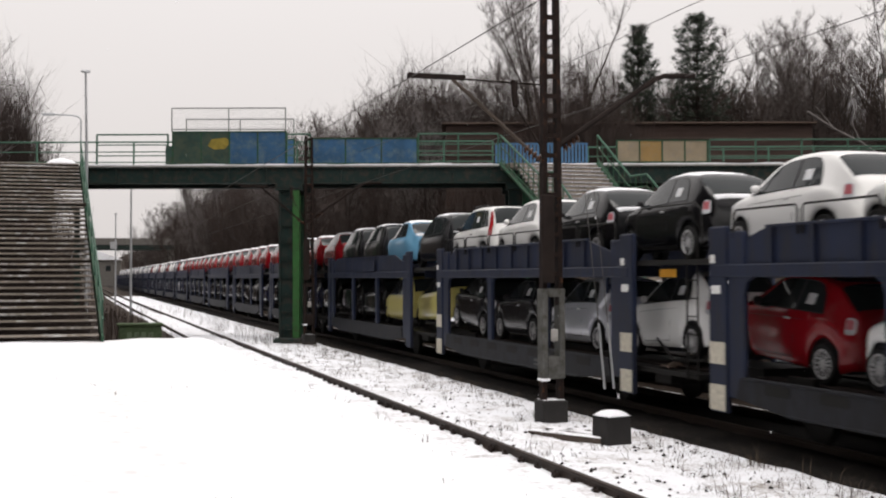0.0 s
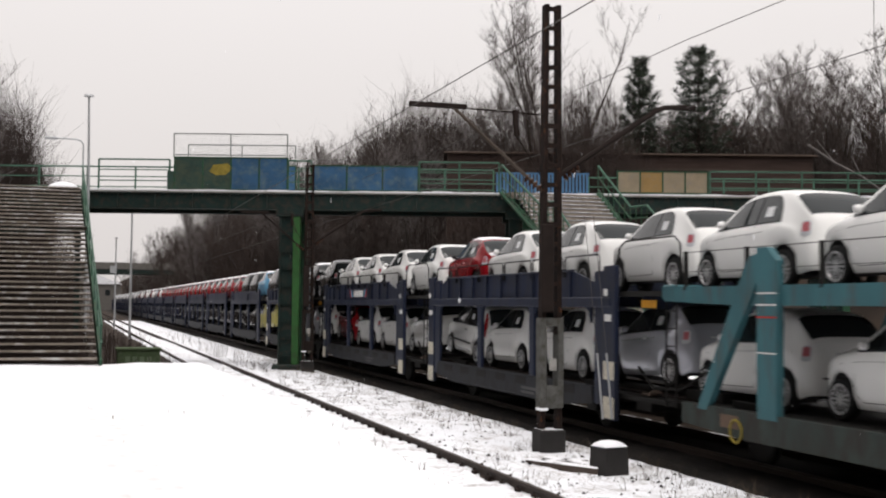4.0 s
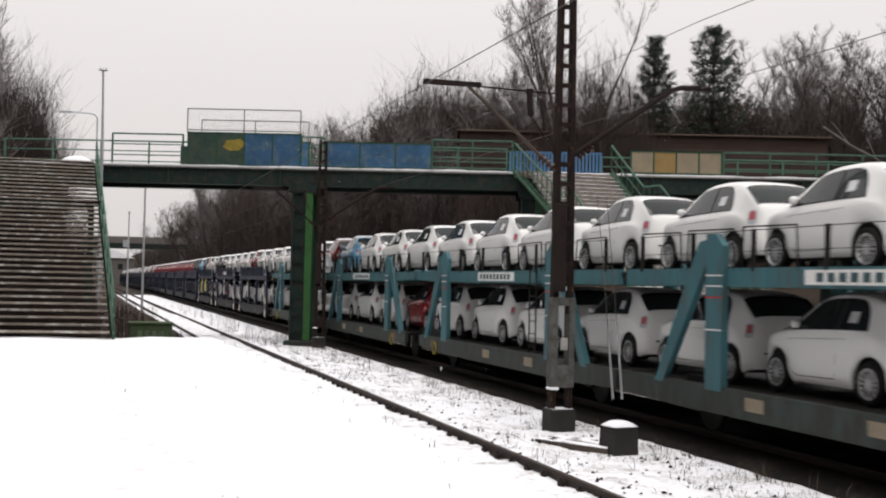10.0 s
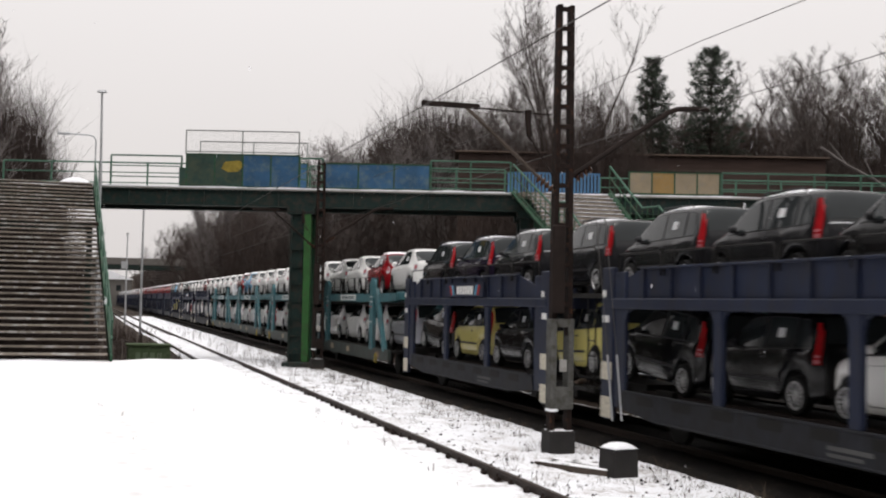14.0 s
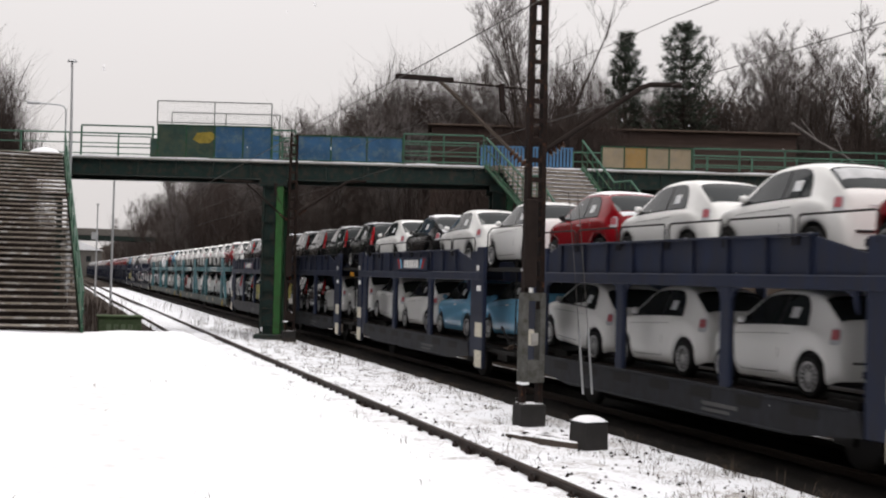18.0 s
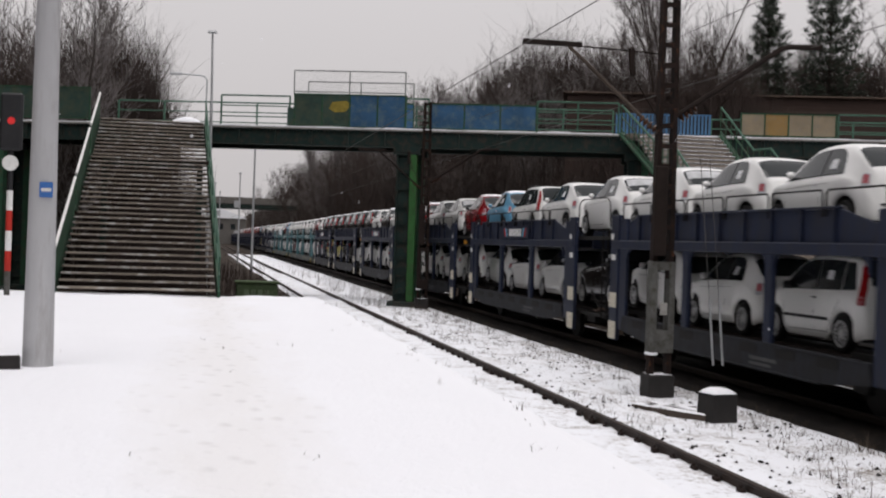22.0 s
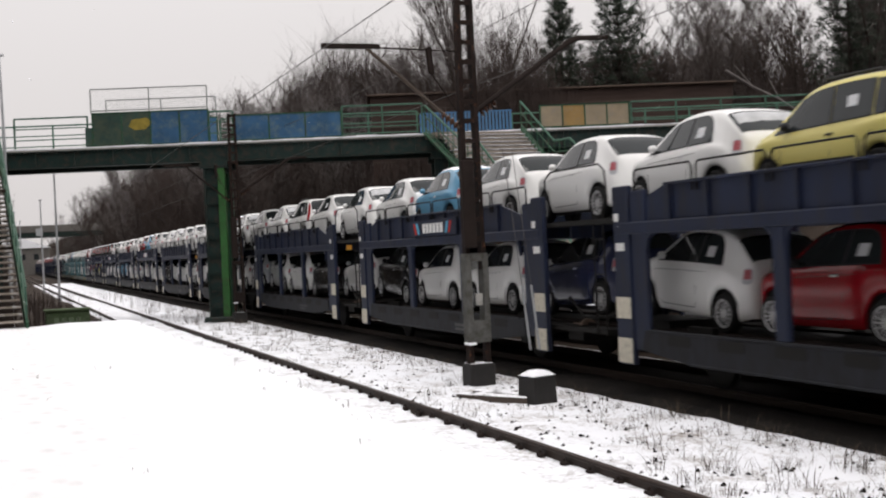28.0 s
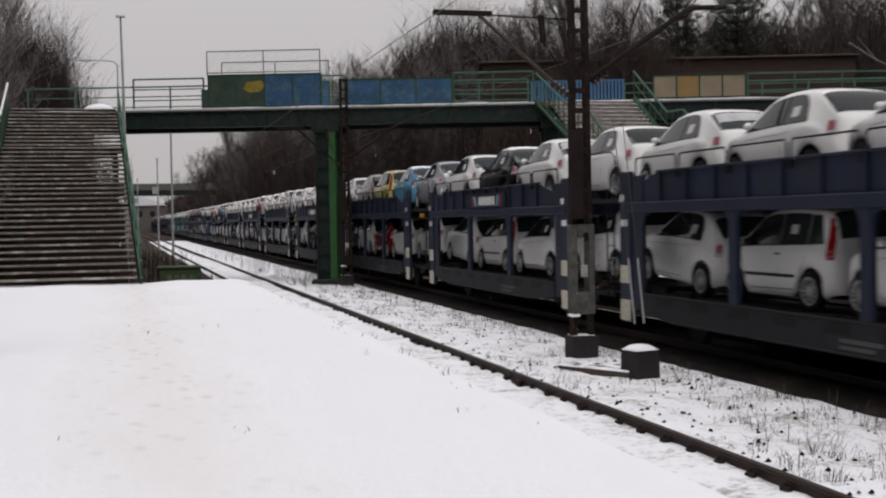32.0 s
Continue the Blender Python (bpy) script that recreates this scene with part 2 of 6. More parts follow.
TEAL_STEEL = surface("teal wagon paint", (0.045, 0.135, 0.155), 0.5, vary=0.25, dirt=(0.07, 0.07, 0.065), dirt_amount=0.4, stretch=(1, 1, 0.25))
TEAL_DIRTY = surface("dirty teal steel", (0.042, 0.057, 0.052), 0.65, vary=0.45, blot=2, dirt=(0.030, 0.022, 0.018), dirt_amount=0.8, stretch=(1, 1, 0.4))
DARK_STEEL = surface("oily running gear steel", (0.011, 0.010, 0.009), 0.7, vary=0.4)
RUST = surface("rusty mast steel", (0.020, 0.0135, 0.0115), 0.88, vary=0.5, blot=4, dirt=(0.11, 0.045, 0.02), dirt_amount=0.16)
RUST_DARK = surface("dark oxidised steel", (0.022, 0.016, 0.014), 0.88, vary=0.4)
CONCRETE = surface("grey concrete", (0.33, 0.32, 0.30), 0.9, vary=0.25, grain=60, dirt=(0.2, 0.19, 0.17), dirt_amount=0.4, bump=0.4)
POLE_GREY = surface("spun concrete pole", (0.43, 0.43, 0.44), 0.85, vary=0.18, grain=50, dirt=(0.30, 0.29, 0.28), dirt_amount=0.4, stretch=(1, 1, 0.15), bump=0.3)
ARM_BROWN = surface("brown tube paint", (0.075, 0.058, 0.046), 0.8, vary=0.3)
CASING = surface("stained casing concrete", (0.115, 0.115, 0.108), 0.9, vary=0.35, grain=40, blot=3, dirt=(0.05, 0.045, 0.035), dirt_amount=0.6, bump=0.4)
TARRED = surface("tarred concrete block", (0.030, 0.028, 0.027), 0.85, vary=0.35, snow=(0.95, 1.02, 0.15), bump=0.5)
GREEN = surface("green bridge paint", (0.022, 0.075, 0.040), 0.55, vary=0.3, dirt=(0.06, 0.045, 0.03), dirt_amount=0.4, snow=(1.1, 1.25))
GREEN_DARK = surface("dark green girder and column shade", (0.010, 0.025, 0.022), 0.6, vary=0.35, dirt=(0.04, 0.03, 0.022), dirt_amount=0.5, snow=(1.1, 1.25))
GREEN_PALE = surface("faded green rail paint", (0.045, 0.105, 0.072), 0.6, vary=0.25, snow=(1.0, 1.2))
GREEN_LIVE = surface("lit column flange green", (0.035, 0.125, 0.034), 0.55, vary=0.3, dirt=(0.05, 0.06, 0.03), dirt_amount=0.4)
PANEL_BLUE = surface("faded blue panel", (0.032, 0.092, 0.175), 0.6, vary=0.35, dirt=(0.10, 0.14, 0.15), dirt_amount=0.45, blot=1.2)
PANEL_TEAL = surface("blue green panel", (0.030, 0.062, 0.050), 0.6, vary=0.35, dirt=(0.07, 0.075, 0.045), dirt_amount=0.6, blot=1.0)
PANEL_TAN = surface("cream panel", (0.27, 0.22, 0.15), 0.75, vary=0.2, dirt=(0.22, 0.19, 0.15), dirt_amount=0.5, blot=1.5)
PANEL_OCHRE = surface("ochre panel", (0.28, 0.18, 0.07), 0.75, vary=0.2, dirt=(0.22, 0.17, 0.1), dirt_amount=0.4, blot=1.5)
YELLOW_MARK = surface("faded yellow paint", (0.26, 0.20, 0.035), 0.7, vary=0.4, blot=4)
FENCE_BLUE = surface("blue fence paint", (0.05, 0.12, 0.21), 0.6, vary=0.25)
STEP = surface("weathered step concrete", (0.21, 0.18, 0.15), 0.9, vary=0.3, dirt=(0.09, 0.07, 0.055), dirt_amount=0.45, snow=(0.80, 1.20, 0.85), bump=0.3, space="Position")
STEP_TOP = surface("dark worn treads", (0.045, 0.034, 0.028), 0.9, vary=0.4, snow=(1.05, 1.32, 0.6), bump=0.3, space="Position")
GALV = surface("galvanised steel", (0.42, 0.43, 0.44), 0.5, 0.5, vary=0.2)
WIRE = surface("overhead wire", (0.10, 0.095, 0.09), 0.6, 0.3)
RAIL_STEEL = surface("rusty rail", (0.040, 0.027, 0.021), 0.6, 0.2, vary=0.3, snow=(1.35, 1.5, 0.6))
SLEEPER = surface("sleeper concrete", (0.18, 0.165, 0.15), 0.9, snow=(0.95, 1.25, 0.6))
# dark gravel, with the train's shadow put into its near-black
BALLAST = surface("shade-dark ballast", (0.013, 0.011, 0.010), 0.95, vary=0.5, grain=22, blot=1.2, dirt=(0.026, 0.022, 0.018), dirt_amount=0.3, bump=0.8, bump_size=0.03)
PLATFORM_SNOW = trodden_snow("trodden platform snow")
TRACK_SNOW = snow_sheet("thin snow over dead grass", 0.85, 0.50, 0.64, 1.3)
WOOD_FLOOR = snow_sheet("leaf litter with snow patches", 1.0, 0.20, 0.42, 0.35, (0.022, 0.016, 0.012))
BARK = surface("grey brown bark", (0.045, 0.036, 0.031), 0.95, vary=0.4, grain=20, blot=3, bump=0.5, bump_size=0.01)
SCRUB = surface("brown undergrowth", (0.045, 0.034, 0.030), 0.95, vary=0.45, blot=0.25, bump=0)
SHED_BROWN = surface("brown shed boarding", (0.056, 0.037, 0.031), 0.85, vary=0.4, blot=1.5, stretch=(0.3, 0.3, 3))
# greyer twigs carry the air's haze in their colour
TWIG_HAZE = surface("bare twigs greyed for haze", (0.076, 0.064, 0.059), 0.95, vary=0.3, bump=0)
SNOW_LINE = surface("step nosing with patchy snow", (0.25, 0.215, 0.18), 0.9, vary=0.35, dirt=(0.60, 0.60, 0.60), dirt_amount=0.36, blot=1.3, stretch=(1, 1, 2), space="Position")
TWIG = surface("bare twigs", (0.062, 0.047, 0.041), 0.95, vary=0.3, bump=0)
# frost, plus the haze of distance, put into one pale colour
FROST_HAZE_TWIG = surface("pale frost and haze twigs", (0.155, 0.14, 0.135), 0.95, vary=0.3, bump=0)
NEEDLE = surface("pine needles", (0.036, 0.048, 0.034), 0.9, vary=0.5, bump=0, snow=(1.25, 1.5, 0.6))
STRAW = surface("dead grass stalks", (0.075, 0.058, 0.042), 0.95, vary=0.4, bump=0)
MESH_GREY = surface("screen wire", (0.17, 0.18, 0.17), 0.6, vary=0.2)
BRICK_FAR = surface("far rendered wall", (0.15, 0.14, 0.13), 0.9, vary=0.2)
RED_PAINT = surface("red paint", (0.45, 0.03, 0.02), 0.6)
WHITE_PAINT = surface("white paint", (0.74, 0.74, 0.72), 0.6, vary=0.1, dirt=(0.5, 0.48, 0.44), dirt_amount=0.4, blot=4)
PLATE = surface("cream wagon plate", (0.60, 0.56, 0.46), 0.7, vary=0.15, dirt=(0.3, 0.27, 0.22), dirt_amount=0.5, blot=6)
SIGN_BLUE = surface("blue sign", (0.05, 0.15, 0.42), 0.5)
SIGN_CYAN = surface("cyan stripe", (0.12, 0.42, 0.62), 0.5)
AMBER = surface("amber plate", (0.55, 0.26, 0.02), 0.5)


# ---- mesh building ----
class Form:
    """Collects vertices and faces of one part, with one or more materials."""

    def __init__(self):
        self.v, self.f, self.m = [], [], []

    def add(self, verts, faces, mat=0):
        n = len(self.v)
        self.v += [tuple(p) for p in verts]
        self.f += [tuple(i + n for i in face) for face in faces]
        self.m += [mat] * len(faces)
        return self

    def box(self, x0, x1, y0, y1, z0, z1, mat=0, c=0.0):
        """A box, its long edges taken off by c."""
        if c <= 0:
            v = [(x, y, z) for z in (z0, z1) for x, y in ((x0, y0), (x1, y0), (x1, y1), (x0, y1))]
            return self.add(v, [(3, 2, 1, 0), (4, 5, 6, 7), (0, 1, 5, 4), (1, 2, 6, 5), (2, 3, 7, 6), (3, 0, 4, 7)], mat)
        ring = [(x0 + c, y0), (x1 - c, y0), (x1, y0 + c), (x1, y1 - c), (x1 - c, y1), (x0 + c, y1), (x0, y1 - c), (x0, y0 + c)]
        mx, my = (x0 + x1) / 2, (y0 + y1) / 2
        kx, ky = 1 - 2 * c / max(x1 - x0, 1e-6), 1 - 2 * c / max(y1 - y0, 1e-6)
        small = [(mx + (x - mx) * kx, my + (y - my) * ky) for x, y in ring]
        v = [(x, y, z0) for x, y in small] + [(x, y, z0 + c) for x, y in ring] + [(x, y, z1 - c) for x, y in ring] + [(x, y, z1) for x, y in small]
        f = [tuple(range(7, -1, -1)), tuple(range(24, 32))]
        for k in range(3):
            f += [(k * 8 + i, k * 8 + (i + 1) % 8, k * 8 + 8 + (i + 1) % 8, k * 8 + 8 + i) for i in range(8)]
        return self.add(v, f, mat)

    def slab(self, outline, axis, a, b, mat=0):
        """A flat outline of (u, v) drawn out along an axis from a to b; u, v are the other two axes in order."""
        def at(u, v, w):
            return {"x": (w, u, v), "y": (u, w, v), "z": (u, v, w)}[axis]
        n = len(outline)
        v = [at(*p, a) for p in outline] + [at(*p, b) for p in outline]
        f = [tuple(range(n)), tuple(range(2 * n - 1, n - 1, -1))] + [(i + n, (i + 1) % n + n, (i + 1) % n, i) for i in range(n)]
        return self.add(v, f, mat)

    def rod(self, p, q, r, n=6, r2=None, mat=0):
        p, q = Vector(p), Vector(q)
        d = (q - p).normalized()
        s = d.orthogonal().normalized()
        t = d.cross(s)
        r2 = r if r2 is None else r2
        ring = [(math.cos(2 * math.pi * i / n), math.sin(2 * math.pi * i / n)) for i in range(n)]
        v = [p + (s * c + t * k) * r for c, k in ring] + [q + (s * c + t * k) * r2 for c, k in ring]
        f = [(i, (i + 1) % n, (i + 1) % n + n, i + n) for i in range(n)] + [tuple(range(n - 1, -1, -1)), tuple(range(n, 2 * n))]
        return self.add(v, f, mat)

    def path(self, points, r, n=5, mat=0):
        """One bent tube through the points."""
        ps = [Vector(p) for p in points]
        rings, s = [], None
        for i, p in enumerate(ps):
            d = (ps[min(i + 1, len(ps) - 1)] - ps[max(i - 1, 0)]).normalized()
            s = d.orthogonal().normalized() if s is None else (s - d * s.dot(d)).normalized()
            t = d.cross(s)
            rings.append([p + (s * math.cos(2 * math.pi * k / n) + t * math.sin(2 * math.pi * k / n)) * r for k in range(n)])
        self.grid(rings, mat, True)
        m = len(self.v)
        self.f += [tuple(range(m - n, m)), tuple(range(m - n * len(ps) + n - 1, m - n * len(ps) - 1, -1))]
        self.m += [mat, mat]
        return self

    def lathe(self, profile, n, centre=(0, 0, 0), mat=0):
        """(radius, height) turned about x: the axle of a wheel."""
        v = [(centre[0] + h, centre[1] + r * math.cos(2 * math.pi * i / n), centre[2] + r * math.sin(2 * math.pi * i / n))
             for r, h in profile for i in range(n)]
        f = [(k * n + i, k * n + (i + 1) % n, k * n + n + (i + 1) % n, k * n + n + i) for k in range(len(profile) - 1) for i in range(n)]
        return self.add(v, f, mat)

    def grid(self, rows, mat=0, close=False):
        w = len(rows[0])
        v = [p for row in rows for p in row]
        f = [(r * w + c, r * w + (c + 1) % w, (r + 1) * w + (c + 1) % w, (r + 1) * w + c)
             for r in range(len(rows) - 1) for c in range(w if close else w - 1)]
        return self.add(v, f, mat)

    def mesh(self, name, mats, smooth=None):
        me = bpy.data.meshes.new(name)
        me.from_pydata(self.v, [], self.f)
        for m in mats if isinstance(mats, (list, tuple)) else [mats]:
            me.materials.append(m)
        me.polygons.foreach_set("material_index", self.m)
        if smooth:
            me.polygons.foreach_set("use_smooth", [True] * len(self.f))
            me.update()
            me.set_sharp_from_angle(angle=radians(smooth))
        me.update()
        return me


def part(name, form, mats, parent=None, label="", smooth=None, at=None):
    """One mesh object under a thing or a part. form: a Form, or a mesh that is shared."""
    ob = new(name, form if isinstance(form, bpy.types.Mesh) else form.mesh(name, mats, smooth))
    ob.parent = parent
    if at is not None:
        ob.matrix_basis = at
    return tagged(ob, label)


def thing(name, label, category, group="", kind="", at=None):
    ob = new(name)
    ob.empty_display_size = 0.2
    if at is not None:
        ob.matrix_basis = at
    return tagged(ob, label, category, group, kind)


def solid(name, form, mats, label, category="", group="", kind="", smooth=None, at=None):
    return tagged(part(name, form, mats, None, "", smooth, at), label, category, group, kind)


# ---- the ground, platform and tracks (rails' top at z = 0, tracks run along y) ----
TRACK_A, TRACK_B, GAUGE = 5.12, 11.0, 1.507
PLATFORM_Z, EDGE = 0.8, 3.42


def ease(a, b, v):
    k = min(1, max(0, (v - a) / (b - a)))
    return k * k * (3 - 2 * k)


def ground_height(x, y):
    z = -0.22
    z += max((6.6 + 0.06 * max(0, x - 45)) * ease(24, 42, x) * ease(-40, 30, y), 6.4 * ease(15, 27, x) * ease(50, 62, y))
    # left bank, added mostly out of view to cut low side light
    z += 7.5 * ease(-10, -26, x) * ease(-120, -60, y)
    z += 4.0 * ease(-60, -140, y)
    z += 9.0 * ease(90, 330, y) * (ease(14, 40, x) + ease(-4, -40, x))
    z += 5.0 * ease(420, 900, y)
    if 3.0 < x < 8.5 and y < 90:
        z += 0.10 * ease(7.6, 6.4, x)
    rough = ease(13.5, 20, x) + ease(-4, -9, x)
    z += rough * 0.5 * noise.noise((x * 0.07, y * 0.07, 3.1))
    if not 8.9 < x < 13.2 and EDGE - 1 < x:
        z += 0.05 * noise.noise((x * 1.3, y * 1.3, 1.0)) + 0.03 * noise.noise((x * 4, y * 4, 5.0))
    if -7.5 < x < EDGE - 0.1 and y < 33:
        z = -0.6
    return z


def steps_of(stops):
    out = []
    for a, b, d in stops:
        n = max(1, round((b - a) / d))
        out += [a + (b - a) * i / n for i in range(n)]
    return out + [stops[-1][1]]


gx = steps_of([(-1400, -200, 150), (-200, -40, 16), (-40, 4, 2.2), (4, 9.4, 0.3), (9.4, 20, 1.2), (20, 60, 2.5), (60, 200, 14), (200, 1400, 150)])
gy = steps_of([(-400, -20, 60), (-20, 6, 2), (6, 34, 0.35), (34, 70, 1.0), (70, 160, 5), (160, 400, 20), (400, 2400, 200)])
g = Form().grid([[(x, y, ground_height(x, y)) for x in gx] for y in gy])
for i, face in enumerate(g.f):
    c = [sum(g.v[k][j] for k in face) / 4 for j in range(2)]
    g.m[i] = 1 if (c[0] > 13.2 or c[0] < -10 or c[1] > 170 or (c[0] < 3.2 and c[1] > 33.5)) else 0
solid("ground", g, [TRACK_SNOW, WOOD_FLOOR], "thin snow over dead grass beside the tracks", "ground", kind="structure", smooth=60)

rows = []
for y in steps_of([(-25, 8, 1.5), (8, 33, 0.5)]):
    row = []
    for x in steps_of([(-7.5, EDGE - 0.4, 0.35), (EDGE - 0.4, EDGE, 0.1)]):
        worn = math.exp(-((x - 0.6 - 0.5 * math.sin(y * 0.11)) / 0.9) ** 2)
        bump = 0.035 * noise.noise((x * 0.9, y * 0.6, 0)) + worn * 0.04 * noise.noise((x * 3.1, y * 2.2, 7)) - 0.03 * worn
        row.append((x, y, PLATFORM_Z + bump - 0.06 * ease(EDGE - 0.25, EDGE, x)))
    rows.append(row)
pf = Form().grid(rows)
platform = solid("platform", pf, PLATFORM_SNOW, "station platform under trodden fresh snow", "platform", kind="structure", smooth=60)
part("platform_wall", Form().box(EDGE - 0.25, EDGE - 0.02, -25, 33, -0.6, 0.70, c=0.01), CONCRETE, platform, "grey concrete platform edge")
part("platform_end_wall", Form().box(-7.5, EDGE - 0.26, 32.75, 32.98, -0.6, 0.70, c=0.01), CONCRETE, platform)

island = solid("island_platform", Form().box(13.35, 22.5, -25, 47, 0.70, PLATFORM_Z, c=0.02), PLATFORM_SNOW, "island platform behind the train under snow", "platform", kind="structure")
# the wall's near-black stands in for the shade seen below the wagons
part("island_wall", Form().box(13.5, 22.3, -25, 46.9, -0.6, 0.70), BALLAST, island, "island platform wall coloured dark for shade")
bed = Form()
brow = []
for y in steps_of([(-30, 10, 2), (10, 60, 0.5), (60, 400, 6)]):
    brow.append([(x, y, -0.19 + (0.06 if 9.6 < x < 12.4 else -0.05 if x in (9.1, 13.0) else 0) + 0.035 * noise.noise((x * 5, y * 5, 2)))
                 for x in (9.1, 9.35, 9.6, 9.9, 10.25, 10.6, 11, 11.4, 11.75, 12.1, 12.4, 12.7, 13.0)])
solid("ballast_bed", bed.grid(brow), BALLAST, "dark ballast under the far track, darkened for train shade", "ballast", kind="structure", smooth=80)

RAIL_OUTLINE = [(-0.075, -0.17), (0.075, -0.17), (0.075, -0.155), (0.012, -0.135), (0.012, -0.045), (0.036, -0.03), (0.036, 0),
                (-0.036, 0), (-0.036, -0.03), (-0.012, -0.045), (-0.012, -0.135), (-0.075, -0.155)]
clip_mesh = Form().box(-0.10, -0.035, -0.07, 0.07, -0.17, -0.085, c=0.012).rod((-0.07, 0, -0.15), (-0.07, 0, -0.05), 0.018, 6).mesh("rail_clip", RUST_DARK)
sleeper_mesh = Form().box(-1.3, 1.3, -0.13, 0.13, -0.34, -0.165, c=0.02).mesh("sleeper", SLEEPER)
for centre, tag in ((TRACK_A, "near"), (TRACK_B, "far")):
    bed_of = None
    for side in (-1, 1):
        x = centre + side * GAUGE / 2
        rail = solid("rail", Form().slab(RAIL_OUTLINE, "y", -30, 420), RAIL_STEEL, "rusty running rail lined with snow", "rail", "rails", kind="structure",
                     at=pose(x, 0, 0))
        if tag == "near" and side == 1:
            for i in range(64):
                part("rail_clip", clip_mesh, None, rail, at=pose(0, 8.2 + 0.62 * i, 0))
    track = thing("track_sleepers", "concrete sleepers half buried in snow", "sleepers", kind="structure", at=pose(centre, 0, 0.02 if tag == "near" else -0.02))
    for i in range(44 if tag == "near" else 30):
        part("sleeper", sleeper_mesh, None, track, at=pose(random.uniform(-0.03, 0.03), (32.5 if tag == "near" else 8.2) + 0.62 * i, random.uniform(-0.015, 0.01)))

# dead grass and weeds
weeds = Form()
rng = random.Random(5)


def tuft(x, y, z, h, n):
    for _ in range(n):
        a, lean, k = rng.uniform(0, 6.28), rng.uniform(0.2, 1.5), rng.uniform(0.4, 1) * h
        px, py = x + rng.uniform(-0.12, 0.12), y + rng.uniform(-0.12, 0.12)
        dx, dy, w = math.cos(a) * lean * k, math.sin(a) * lean * k, rng.uniform(0.002, 0.0042)
        sx, sy = -math.sin(a) * w, math.cos(a) * w
        mx, my = px + dx * 0.4, py + dy * 0.4
        weeds.add([(px - sx, py - sy, z), (px + sx, py + sy, z), (mx - sx, my - sy, z + k * 0.65), (mx + sx, my + sy, z + k * 0.65), (px + dx, py + dy, z + k)],
                  [(0, 1, 3, 2), (2, 3, 4)])


for _ in range(850):
    y = 9 + 52 * rng.random() ** 1.5
    x = rng.uniform(6.2, 9.1)
    if noise.noise((x * 0.8, y * 0.5, 9)) > -0.12:
        tuft(x, y, ground_height(x, y) - 0.02, 0.05 + 0.24 * rng.random() ** 2.5, rng.randint(4, 12))
for _ in range(380):
    y = 9 + 57 * rng.random() ** 1.3
    x = 9.25 - abs(rng.gauss(0, 0.75))
    if x > 6.3:
        tuft(x, y, ground_height(x, y) - 0.03, 0.08 + 0.30 * rng.random() ** 2, rng.randint(6, 14))
for _ in range(26):
    x, y = EDGE - abs(rng.gauss(0.1, 0.35)), rng.uniform(8, 30)
    tuft(x, y, PLATFORM_Z - 0.05, rng.uniform(0.06, 0.18), rng.randint(3, 6))
for _ in range(24):
    x, y = rng.uniform(-7, EDGE), rng.uniform(8, 20)
    tuft(x, y, PLATFORM_Z - 0.03, rng.uniform(0.03, 0.10), 3)
solid("dead_grass", weeds, STRAW, "dry weed stalks sticking out of the snow", "grass", kind="stuff")
stones = Form()
for _ in range(500):
    x, y = rng.uniform(6.1, 9.4), 9 + 30 * rng.random() ** 1.3
    r = rng.uniform(0.012, 0.045)
    z = ground_height(x, y)
    stones.add([(x - r, y, z), (x, y - r, z), (x + r, y, z), (x, y + r, z), (x + rng.uniform(-r, r) * 0.4, y, z + r * 0.9)], [(0, 1, 4), (1, 2, 4), (2, 3, 4), (3, 0, 4)])
solid("stones", stones, BALLAST, "dark ballast stones strewn over snow", "stones", kind="stuff")

# ---- footbridge: its own axis runs slightly askew to the tracks ----
SKEW = math.degrees(math.atan(-0.302))
bridge = thing("footbridge", "green steel footbridge with coloured parapet panels and snow", "footbridge", at=pose(0, 50.82, 0, 0, 0, SKEW))
K = math.hypot(1, 0.302)          # along the bridge for each metre of x
DECK = 6.95


def bx(x):
    return x * K


# girders, deck, snow edge
for y0, y1 in ((0.0, 0.22), (2.6, 2.82)):
    girder = Form().slab([(y0 - 0.04, 6.22), (y1 + 0.04, 6.22), (y1 + 0.04, 6.28), (y1 - 0.06, 6.28), (y1 - 0.06, 6.84), (y1 + 0.04, 6.84), (y1 + 0.04, 6.89),
                          (y0 - 0.04, 6.89), (y0 - 0.04, 6.84), (y0 + 0.06, 6.84), (y0 + 0.06, 6.28), (y0 - 0.04, 6.28)], "x", bx(-14), bx(46))
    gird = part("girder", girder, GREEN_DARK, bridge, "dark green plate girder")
    if y0 == 0:
        stiff = Form().box(-0.02, 0.02, -0.03, 0.07, 6.28, 6.84).mesh("stiffener", GREEN_DARK)
        for i in range(40):
            part("stiffener", stiff, None, gird, at=pose(bx(-13 + 1.45 * i), 0, 0))
part("deck", Form().box(bx(-14), bx(46), -0.06, 2.88, 6.89, DECK), CONCRETE, bridge, "snow-covered concrete deck")
sn = Form()
for i in range(150):
    x0, x1 = -13.9 + 0.4 * i, -13.9 + 0.4 * (i + 1)
    h = 0.03 + 0.05 * max(0, noise.noise((i * 0.31, 0, 0)) + 0.35)
    sn.box(bx(x0), bx(x1), -0.07, 2.86, DECK, DECK + h)
part("deck_snow", sn, SNOW_CAP, bridge, "layer of fresh snow")
for xa in steps_of([(-13, 45, 2.9)]):
    part("cross_beam", Form().box(bx(xa) - 0.06, bx(xa) + 0.06, 0.2, 2.62, 6.4, 6.75), GREEN_DARK, bridge)


